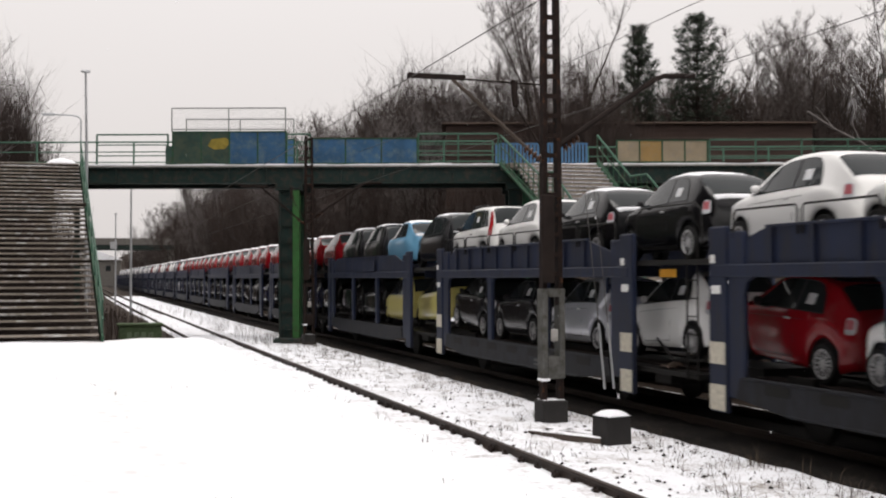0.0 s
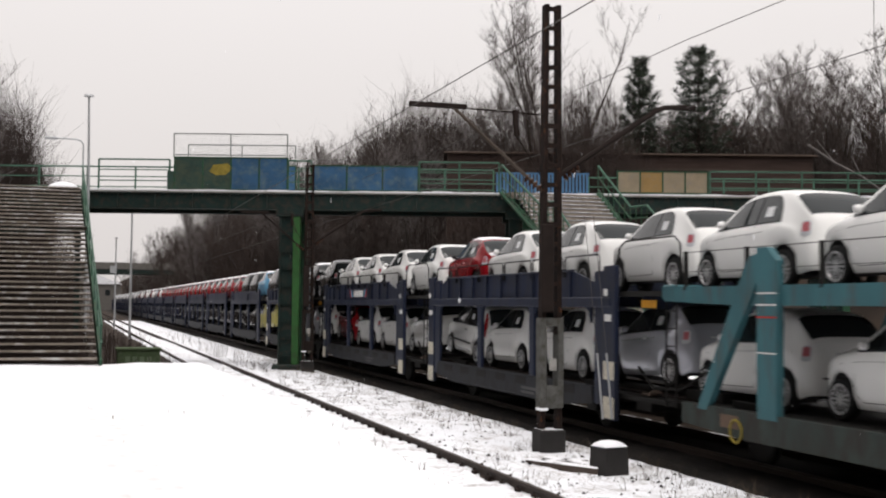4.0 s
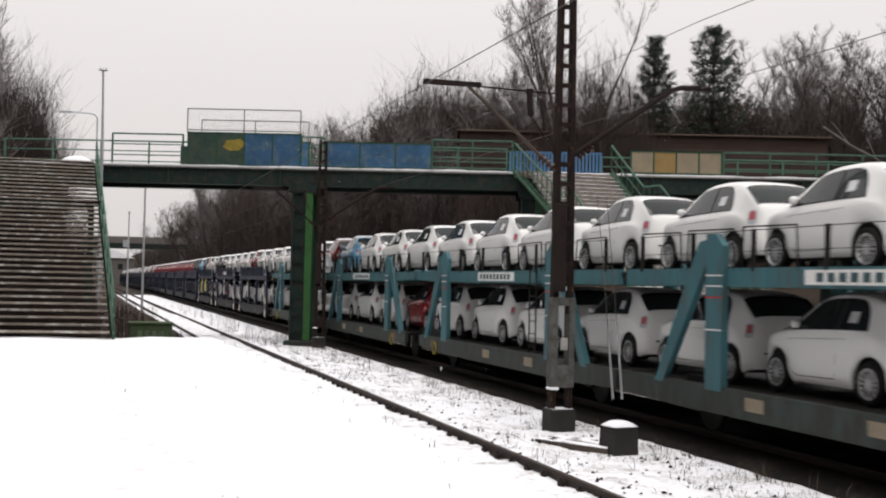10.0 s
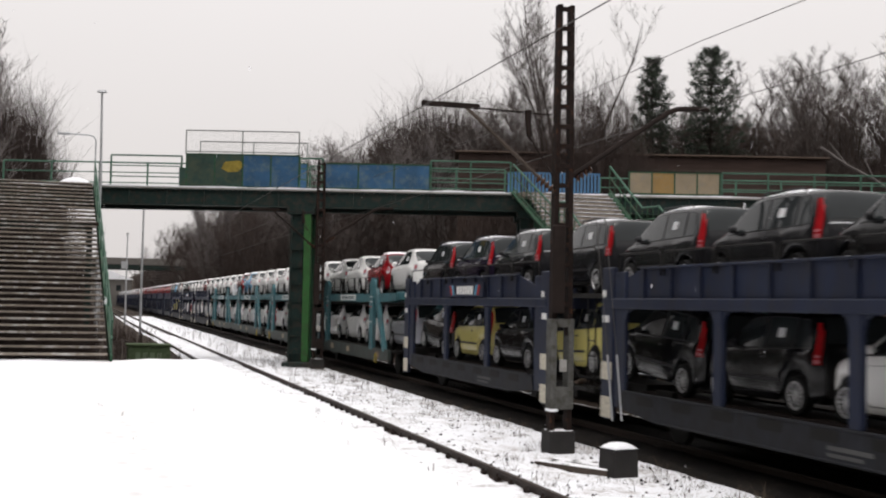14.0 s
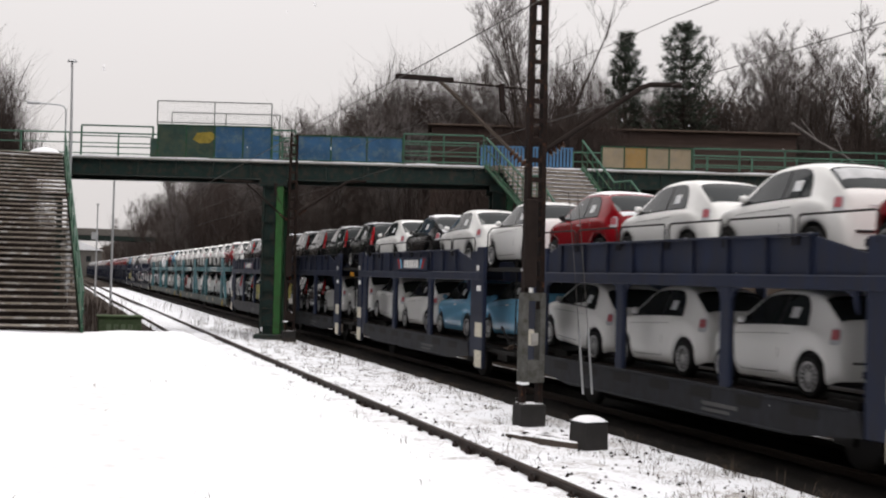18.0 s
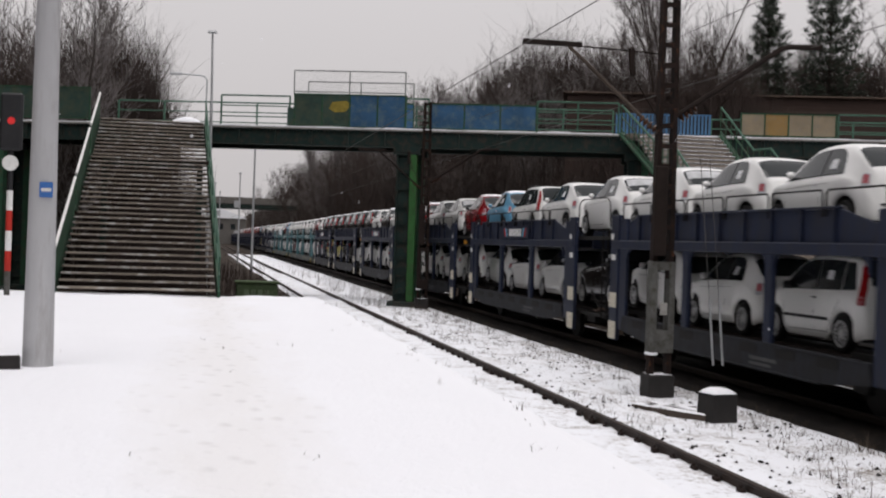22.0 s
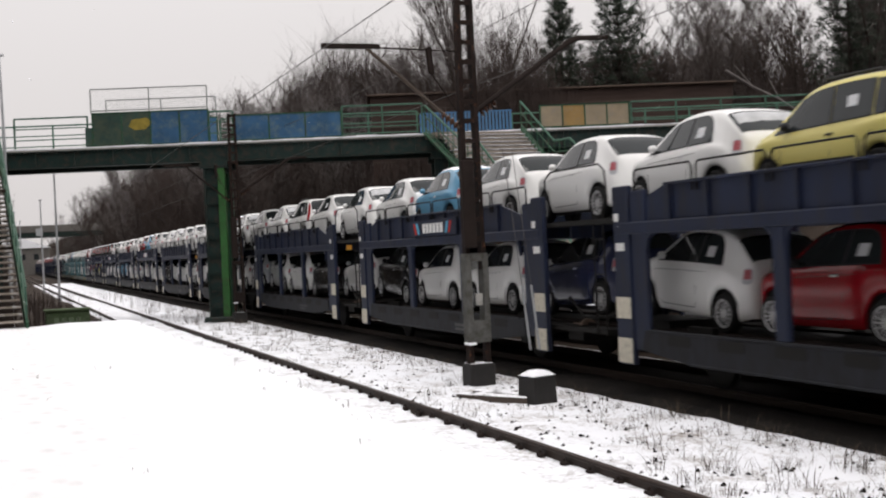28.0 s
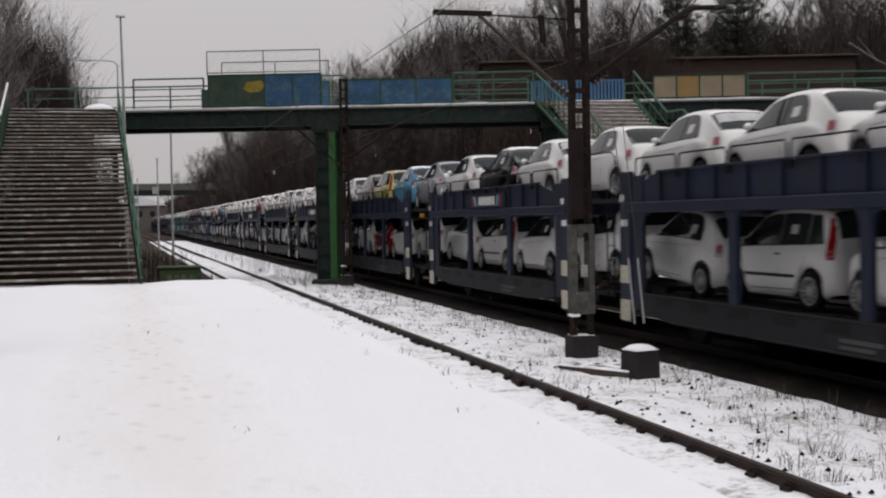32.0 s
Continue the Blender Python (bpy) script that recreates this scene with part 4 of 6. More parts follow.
# ---- far along the line ----
far = thing("road_bridge", "distant grey road bridge over the tracks", "bridge", at=pose(0, 205, 0))
part("span", Form().box(-16, 26, 0, 6, 7.1, 7.9), GREEN_DARK, far)
part("parapet", Form().box(-16, 26, -0.05, 0.1, 7.9, 9.0), BRICK_FAR, far)
for x in (-3.2, 1.2, 15.5):
    part("pier", Form().box(x - 0.5, x + 0.5, 1, 5, -0.5, 7.1), CONCRETE, far)
for x, y, w, d, h in ((-14, 330, 16, 10, 8), (5, 395, 18, 12, 12), (-30, 300, 14, 10, 9)):
    hs = thing("house", "distant pale house with snowy roof", "house", "far houses", at=pose(x, y, ground_height(x, y)))
    part("wall", Form().box(-w / 2, w / 2, 0, d, -3, h * 0.7), BRICK_FAR, hs)
    part("roof", Form().slab([(-w / 2 - 0.5, h * 0.7), (w / 2 + 0.5, h * 0.7), (0, h)], "y", -0.5, d + 0.5), SNOW_CAP, hs)
    for i in range(4):
        part("window", Form().box(-w / 2 + 1.5 + i * w / 4.6, -w / 2 + 3.0 + i * w / 4.6, -0.03, 0.0, h * 0.4, h * 0.55), GLASS, hs)
for x, y, h in ((3.72, 88, 10.4), (3.7, 121, 8.8), (1.6, 150, 9), (2.6, 180, 9)):
    p = thing("line_post", "slim grey post beside the line", "post", "line posts", at=pose(x, y, -0.2))
    part("shaft", Form().rod((0, 0, -0.3), (0, 0, h), 0.09, 8, 0.06), GALV, p)
    if y > 100:
        part("bracket", Form().box(-0.5, 0.1, -0.1, 0.1, h * 0.62, h * 0.70), GALV, p)
    part("cap", Form().box(-0.14, 0.14, -0.14, 0.14, h, h + 0.12), GALV, p)

# ---- small cars: a shell lofted from cross sections, nose along +y, standing at z = 0 ----
def table(points):
    """A smooth curve through (place, value) pairs that does not overshoot."""
    xs, vs = [p[0] for p in points], [p[1] for p in points]
    d = [(vs[i + 1] - vs[i]) / (xs[i + 1] - xs[i]) for i in range(len(xs) - 1)]
    m = [d[0]] + [0 if a * b <= 0 else 2 * a * b / (a + b) for a, b in zip(d, d[1:])] + [d[-1]]

    def at(y):
        if y <= xs[0]:
            return vs[0]
        for i in range(len(xs) - 1):
            if y <= xs[i + 1]:
                h = xs[i + 1] - xs[i]
                t = (y - xs[i]) / h
                return ((2 * t ** 3 - 3 * t * t + 1) * vs[i] + (t ** 3 - 2 * t * t + t) * h * m[i]
                        + (3 * t * t - 2 * t ** 3) * vs[i + 1] + (t ** 3 - t * t) * h * m[i + 1])
        return vs[-1]
    return at


ROUND = dict(
    top=table([(-1.77, 0.60), (-1.768, 0.80), (-1.762, 0.92), (-1.742, 1.01), (-1.70, 1.075), (-1.61, 1.175), (-1.50, 1.282), (-1.40, 1.355), (-1.29, 1.402), (-1.12, 1.440), (-0.85, 1.470), (-0.55, 1.485),
               (-0.25, 1.480), (0.05, 1.450), (0.30, 1.375), (0.58, 1.205), (0.86, 1.010), (1.02, 0.955), (1.3, 0.885), (1.52, 0.79), (1.66, 0.68), (1.74, 0.56), (1.77, 0.46)]),
    half=table([(-1.77, 0.50), (-1.758, 0.58), (-1.725, 0.645), (-1.65, 0.705), (-1.54, 0.752), (-1.38, 0.788), (-1.15, 0.808), (-0.6, 0.812), (0.5, 0.812), (0.95, 0.805), (1.25, 0.775), (1.48, 0.70), (1.64, 0.58), (1.73, 0.43), (1.77, 0.28)]),
    roof=table([(-1.77, 0.46), (-1.73, 0.575), (-1.66, 0.63), (-1.52, 0.645), (-1.36, 0.63), (-1.2, 0.605), (-0.95, 0.575), (-0.4, 0.548), (0.2, 0.535), (0.5, 0.57), (0.88, 0.64), (1.3, 0.62), (1.77, 0.24)]),
    belt=table([(-1.77, 0.46), (-1.74, 0.66), (-1.66, 0.78), (-1.5, 0.875), (-1.3, 0.935), (-1.08, 0.957), (0.9, 0.90), (1.4, 0.80), (1.77, 0.40)]),
    axles=(-1.17, 1.13), wheel=0.288, length=1.77, arch=0.352)
BOXY = dict(
    top=table([(-1.77, 0.60), (-1.766, 0.80), (-1.75, 0.98), (-1.715, 1.18), (-1.665, 1.38), (-1.61, 1.465), (-1.47, 1.505), (-1.1, 1.535), (-0.5, 1.552), (0.0, 1.538), (0.26, 1.495), (0.42, 1.43),
               (0.72, 1.225), (1.0, 1.045), (1.16, 0.985), (1.42, 0.925), (1.6, 0.835), (1.71, 0.68), (1.77, 0.5)]),
    half=table([(-1.77, 0.56), (-1.755, 0.64), (-1.71, 0.70), (-1.62, 0.745), (-1.45, 0.775), (-1.1, 0.79), (0, 0.795), (1.1, 0.79), (1.4, 0.75), (1.6, 0.665), (1.73, 0.52), (1.77, 0.38)]),
    roof=table([(-1.77, 0.60), (-1.6, 0.62), (-1.3, 0.625), (-0.4, 0.62), (0.3, 0.60), (0.95, 0.66), (1.4, 0.64), (1.77, 0.34)]),
    belt=table([(-1.77, 0.56), (-1.74, 0.90), (-1.68, 0.985), (-1.0, 0.965), (0.9, 0.915), (1.4, 0.84), (1.77, 0.42)]),
    axles=(-1.15, 1.15), wheel=0.288, length=1.77, arch=0.355)


def rounded(ps):
    """The polyline with a point added on a smooth curve between each two."""
    out = []
    for i in range(len(ps) - 1):
        a, b, c, d = ps[max(i - 1, 0)], ps[i], ps[i + 1], ps[min(i + 2, len(ps) - 1)]
        out += [b, tuple((9 * (b[j] + c[j]) - a[j] - d[j]) / 16 for j in range(2))]
    return out + [ps[-1]]


def section(c, y, arch=True):
    """The right half of the cross section at y, from the sill up to the middle of the roof."""
    w, t, r = c["half"](y), c["top"](y), c["roof"](y)
    b = min(c["belt"](y), t - 0.03)
    r = min(r, w * 0.93)
    low = 0.19 + 0.07 * ease(1.45, 1.75, abs(y))
    for a in c["axles"]:
        d = abs(y - a)
        if arch and d < c["arch"]:
            low = max(low, c["wheel"] + math.sqrt(c["arch"] ** 2 - d * d))
    low = min(low, b - 0.08)
    g = b - low
    s = w * 0.955
    ps = [(w * 0.93, low), (w * 0.972, low + g * 0.10), (w * 0.995, low + g * 0.34), (w, low + g * 0.60), (w * 0.992, low + g * 0.84), (s, b),
          (r + (s - r) * 0.68, b + (t - b) * 0.27), (r + (s - r) * 0.32, b + (t - b) * 0.60), (r, t - (t - b) * 0.145), (r * 0.86, t - (t - b) * 0.05), (r * 0.48, t - (t - b) * 0.006), (0, t)]
    return rounded(ps)


GUTTER = 16           # place of the gutter in a fine section


def stations(c):
    ys = {-1.77, -1.766, -1.752, -1.73, -1.69, -1.64, 1.77, 1.755, 1.73, 1.69, 1.62}
    ys |= {round(-1.55 + i * 0.15, 3) for i in range(21)}
    for a in c["axles"]:
        for d in (1, 0.975, 0.90, 0.74, 0.5, 0.25):
            ys |= {round(a - d * c["arch"], 3), round(a + d * c["arch"], 3)}
        ys.add(a)
    return sorted(y for y in ys if abs(y) <= 1.77)


def shell(c, far=False):
    f = Form()
    ys = stations(c) if not far else [-1.77, -1.75, -1.70, -1.58, -1.4, -1.1, -0.5, 0.1, 0.5, 0.95, 1.4, 1.7, 1.77]
    rows = []
    for y in ys:
        s = section(c, y, not far)
        rows.append([(x, y, z) for x, z in s] + [(-x, y, z) for x, z in s[-2::-1]])
    f.grid(rows)
    n = len(rows[0])
    f.add(rows[0], [tuple(range(n))])
    f.add(rows[-1], [tuple(range(n - 1, -1, -1))])
    return f


def side_x(c, y, z):
    """How far out the body's side stands at (y, z)."""
    s = section(c, y)
    for a, b in zip(s, s[1:]):
        if b[1] >= z:
            return a[0] + (b[0] - a[0]) * max(0.0, (z - a[1]) / max(1e-6, b[1] - a[1]))
    return 0.0


def skin(c, side, at, ns, nt, out):
    """A patch that lies on the body's side; at(s, t) gives its (y, z) for s, t from 0 to 1."""
    rows = []
    for j in range(nt + 1):
        row = []
        for i in range(ns + 1):
            y, z = at(i / ns, j / nt)
            row.append((side * (side_x(c, y, z) + out), y, z + out * 0.3))
        rows.append(row if side > 0 else row[::-1])
    return rows


def between(y0, y1, low, high):
    """A window's outline: columns from y0 to y1 between two curves."""
    return lambda s, t: (y0 + (y1 - y0) * s, low(y0 + (y1 - y0) * s) + (max(low(y0 + (y1 - y0) * s) + 0.004, high(y0 + (y1 - y0) * s)) - low(y0 + (y1 - y0) * s)) * t)


def pane(c, side, y0, y1, low, high):
    """A side window in its black rubber seal."""
    f = Form().grid(skin(c, side, between(y0 - 0.022, y1 + 0.03, lambda y: low(y) - 0.016, lambda y: high(y) + 0.016), 14, 4, 0.004), 1)
    return f.grid(skin(c, side, between(y0, y1, low, high), 14, 5, 0.009))


def on_top(c, y, k, out):
    """A point of the upper surface, k across from the left gutter to the right."""
    s = section(c, y)
    pts = s[GUTTER:][::-1]
    q = abs(2 * k - 1) * (len(pts) - 1)
    i = min(len(pts) - 2, int(q))
    x = pts[i][0] + (pts[i + 1][0] - pts[i][0]) * (q - i)
    z = pts[i][1] + (pts[i + 1][1] - pts[i][1]) * (q - i)
    e = 0.02
    slope = (c["top"](y + e) - c["top"](y - e)) / (2 * e)
    n = math.hypot(1, slope)
    return (x if k > 0.5 else -x, y - slope / n * out, z + out / n)


def over(c, y0, y1, k0, k1, out=0.007, ny=7, nx=10, bow0=0.0, bow1=0.0, thin=False):
    """A patch on the upper surface; its ends bow along y in the middle; thin: it thins out to its edges."""
    rows = []
    for j in range(ny + 1):
        row = []
        for i in range(nx + 1):
            k = k0 + (k1 - k0) * i / nx
            mid = 1 - (2 * i / nx - 1) ** 2
            a, b = y0 + bow0 * mid, y1 + bow1 * mid
            o = out
            if thin:
                e = min(i, nx - i, j, ny - j)
                o = 0.003 + (out - 0.003) * min(1.0, e / 2) * (0.8 + 0.4 * noise.noise((i * 0.9, j * 0.7, y0)))
            row.append(on_top(c, a + (b - a) * j / ny, k, o))
        rows.append(row)
    return Form().grid(rows)


def line_on(c, f, side, pts, w=0.005, out=0.004):
    """A thin dark line along (y, z) points of the body's side, for joints and fold shade."""
    for (y0, z0), (y1, z1) in zip(pts, pts[1:]):
        n = math.hypot(y1 - y0, z1 - z0)
        dy, dz = -(z1 - z0) / n * w, (y1 - y0) / n * w
        f.add([(side * (side_x(c, y, z) + out), y, z) for y, z in ((y0 - dy, z0 - dz), (y1 - dy, z1 - dz), (y1 + dy, z1 + dz), (y0 + dy, z0 + dz))], [(0, 1, 2, 3) if side < 0 else (3, 2, 1, 0)])


# wheels
wheel_form = Form().lathe([(0.195, 0.0), (0.262, 0.0), (0.284, -0.025), (0.288, -0.06), (0.288, -0.12), (0.27, -0.165), (0.195, -0.17)], 22)
tyre_mesh = wheel_form.mesh("tyre", RUBBER, 40)
tyre_mesh.transform(Matrix.Diagonal((1, 1.065, 1.065, 1)))
rim = Form().lathe([(0.200, -0.012), (0.176, -0.012), (0.168, -0.06), (0.05, -0.065), (0.0, -0.065)], 22, mat=1)
rim.lathe([(0.206, 0.002), (0.186, 0.004), (0.176, -0.02)], 22)
rim.lathe([(0.060, -0.02), (0.048, -0.002), (0.0, 0.0)], 14)
for i in range(14):
    a = 2 * math.pi * i / 14
    ca, sa = math.cos(a), math.sin(a)
    w = 0.011
    rim.add([(h, r * ca - s * w * sa, r * sa + s * w * ca) for r, h in ((0.05, -0.012), (0.188, -0.006)) for s in (-1, 1)], [(0, 1, 3, 2)])
rim_mesh = rim.mesh("rim", [ALLOY, PLASTIC], 40)
rim_mesh.transform(Matrix.Diagonal((1, 1.065, 1.065, 1)))


def taller(car, k):
    """Brings the car's parts up to its full height."""
    for o in car.children:
        if o.name.startswith("wheel"):
            o.location.z = 0.305
        else:
            o.location.z *= k
            o.data.transform(Matrix.Diagonal((1, 1, k, 1)))
    return car


def make_car(c, paint, word, boxy, dressed, snow):
    """One car with all its parts; dressed: the parts that show only from near by. snow: 1 roof, 2 roof and tail, 3 frosted rear window."""
    kind = "boxy five-door" if boxy else "rounded three-door"
    car = thing("car", f"new {word} {kind} small car" + (" with snow on its roof" if snow in (1, 2) else " with a frosted rear window" if snow == 3 else " on a transporter"), "car", "transported cars")
    part("body", shell(c, not dressed), paint, car, smooth=50)
    if dressed:
        part("underbody", Form().box(-0.64, 0.64, -1.62, 1.55, 0.20, 0.68), PLASTIC, car)
    sill = c["belt"]

    def low(y):
        return sill(y) + 0.022

    def gutter(y):
        return c["top"](y) - (c["top"](y) - sill(y)) * 0.145 - 0.035
    if boxy:
        def high(y):
            return min(gutter(y), 0.955 + (0.90 - y) * 0.78)
        spans = [(-0.26, 0.90, high), (-1.06, -0.32, gutter)]
        if dressed:
            spans.append((-1.50, -1.13, lambda y: min(gutter(y), gutter(-1.4) - max(0, -1.36 - y) * 2.6)))
        rear, front = (-1.735, -1.60), (0.36, 1.0)
    else:
        def high(y):
            return min(gutter(y), 0.955 + (0.70 - y) * 0.72)

        def back(y):
            k = min(1.0, max(0.0, (-0.72 - y) / 0.40))
            return sill(y) + 0.03 + (gutter(y) - sill(y) - 0.03) * math.sqrt(max(0.0, 1 - k ** 3.2))
        spans = [(-0.42, 0.70, high), (-1.12, -0.47, back)]
        rear, front = (-1.70, -1.375), (0.30, 0.86)
    for a, b, top in spans:
        part("side_window", pane(c, -1, a, b, low, top), [GLASS, PLASTIC], car, smooth=60)
    k = 0.05 if boxy else 0.03
    part("rear_window", over(c, *rear, k, 1 - k, bow0=0.0, bow1=0.03 if not boxy else 0.0), GLASS, car, smooth=60)
    if dressed:
        part("windscreen", over(c, *front, 0.06, 0.94), GLASS, car, smooth=60)
    for a in c["axles"]:
        for side in (1, -1) if dressed else (-1,):
            wh = part("wheel", tyre_mesh, None, car, at=pose(side * 0.775, a, c["wheel"], 0, 0, 0 if side > 0 else 180))
            if dressed and side < 0:
                part("rim", rim_mesh, None, wh, "bright spoked rim")
    if snow in (1, 2):
        part("roof_snow", over(c, -1.22, 0.10, 0.06, 0.94, 0.024, 7, thin=True), SNOW_CAP, car, "thin layer of snow", smooth=60)
        if snow == 2:
            part("hatch_snow", over(c, -1.748, rear[0] - 0.01, 0.08, 0.92, 0.022, 6, thin=True), SNOW_CAP, car, "snow lying on the tailgate", smooth=60)
    if snow == 3:
        part("window_frost", over(c, rear[0] + 0.05, rear[1] + 0.02, 0.05, 0.95, 0.013, 7, bow0=0.05, thin=True), FROST, car, "grey crust of frost on the rear window", smooth=60)
    if not dressed:
        return taller(car, 1.035 if boxy else 1.065)
    for side in (1, -1):
        if boxy:
            def strip(s, t):
                z = 0.76 + 0.60 * t
                y = -1.662 + 0.15 * max(0.0, z - 0.98) * (z - 0.70)
                return y + (s - 0.5) * (0.10 + 0.03 * (1 - t)), z
            tl = Form().grid(skin(c, side, strip, 3, 10, 0.016))
            tl.grid(skin(c, side, lambda s, t: strip(0.15 + 0.7 * s, 0.03 + 0.09 * t), 2, 2, 0.020), 1)
            tl.grid(skin(c, side, lambda s, t: strip(0.15 + 0.7 * s, 0.17 + 0.06 * t), 2, 2, 0.020), 1)
            part("tail_light", tl, [TAIL, TAIL_PALE], car, "tall red tail light")
        else:
            def oval(s, t):
                u = 2 * s - 1
                return -1.655 + 0.062 * u, 0.845 + (t - 0.5) * 0.225 * (1 - 0.30 * u ** 4)
            tl = Form().grid(skin(c, side, oval, 5, 5, 0.010), 1)
            tl.grid(skin(c, side, lambda s, t: oval(0.12 + 0.76 * s, 0.30 + 0.60 * t), 4, 4, 0.018))
            part("tail_light", tl, [TAIL_PALE, LENS], car, "upright rounded tail light in a bright bezel", smooth=50)
    side = -1
    y0 = 0.60 if boxy else 0.52
    x0 = side_x(c, y0, 0.97)
    mr = Form().grid([[(-(x0 - 0.03 + u), y0 + 0.05 * math.cos(v) * r, 1.01 + 0.062 * math.sin(v) * r) for v in [2 * math.pi * i / 10 for i in range(10)]]
                      for u, r in ((0.05, 0.35), (0.065, 0.85), (0.10, 1.0), (0.15, 0.95), (0.18, 0.6), (0.187, 0.1))], close=True)
    mr.box(-(x0 + 0.05), -(x0 - 0.04), y0 - 0.025, y0 + 0.035, 0.93, 0.985, 1)
    part("mirror", mr, [paint if word in ("white", "light blue", "silver") and not boxy else PLASTIC, PLASTIC], car, smooth=50)
    hy, hz = -0.28, 0.83
    part("door_handle", Form().box(-0.014, 0.016, -0.075, 0.075, -0.014, 0.014, c=0.006), PLASTIC if boxy else ALLOY, car, at=pose(-side_x(c, hy, hz), hy, hz))
    if boxy:
        part("rub_strip", Form().grid(skin(c, side, lambda s, t: (-0.78 + 1.52 * s, 0.475 + 0.05 * t), 8, 1, 0.012)), PLASTIC, car)
        part("roof_bar", Form().path([(-0.56, -1.15, 1.48), (-0.56, -1.06, 1.55), (-0.56, 0.0, 1.56), (-0.56, 0.14, 1.48)], 0.016, 5), PLASTIC, car)
    if boxy:
        part("paper_slip", Form().grid(skin(c, side, lambda s, t: (-0.78 + 0.20 * s, 1.13 + 0.14 * t), 2, 2, 0.013)), PAPER, car, "white delivery slip")
    else:
        part("paper_slip", Form().grid(skin(c, side, lambda s, t: (-0.86 + 0.21 * s, 1.06 + 0.15 * t), 2, 2, 0.013)), PAPER, car, "white delivery slip")
    part("bumper_strip", Form().box(-0.46, 0.46, -0.02, 0.015, -0.015, 0.015, c=0.006).box(-0.30, 0.30, -0.012, 0.012, -0.20, -0.10, c=0.006), PLASTIC, car, at=pose(0, -1.77, 0.50))
    part("badge_bar", Form().box(-0.24, 0.24, -0.014, 0.01, -0.012, 0.012, c=0.005), PLASTIC if boxy else ALLOY, car, at=pose(0, -1.76, 0.845))
    seam, joint = Form(), Form()
    if boxy:
        line_on(c, seam, side, [(-0.29, 0.95), (-0.29, 0.60), (-0.27, 0.30), (0.60, 0.28), (0.74, 0.40), (0.78, 0.70), (0.80, 0.90)])
        line_on(c, joint, side, [(-0.29, 0.30), (-0.74, 0.30), (-0.92, 0.62), (-1.08, 0.80), (-1.10, 0.95)])
    else:
        line_on(c, seam, side, [(-0.445, 0.94), (-0.455, 0.60), (-0.42, 0.30), (0.55, 0.28), (0.70, 0.36), (0.755, 0.60), (0.74, 0.90)])
        # the fold along the side: its shade drawn as a dark line
        line_on(c, joint, side, [(-1.40, 0.865), (-0.6, 0.845), (0.6, 0.80), (1.05, 0.755)], 0.003, 0.003)
    part("panel_crease", joint, PLASTIC, car)
    part("door_seam", seam, PLASTIC, car, "thin dark door joint")
    return taller(car, 1.035 if boxy else 1.065)


CAR_MASTERS = {}


def car_of(code, near, snow):
    """code: a colour letter, upper case for the boxy car."""
    key = (code, near, snow)
    if key not in CAR_MASTERS:
        paint, word = PAINTS[code.lower()]
        CAR_MASTERS[key] = make_car(BOXY if code.isupper() else ROUND, paint, word, code.isupper(), near, snow)
        CAR_MASTERS[key]["used"] = False
    return CAR_MASTERS[key]


MOVERS = []          # (thing, x, place along the train, z, pitch)


def place_car(code, u, z, near, snow, pitch=0.0, off=0.0):
    ob = car_of(code, near, snow)
    if ob["used"]:
        ob = copy_thing(ob, Matrix.Identity(4))
    ob["used"] = True
    MOVERS.append((ob, TRACK_B + off, u, z, pitch))
    return ob


# ---- blue two-deck transporter, one half of an articulated wagon; y = 0 at its front end post, running back to -15 ----
HW, UNIT = 1.48, 15.006


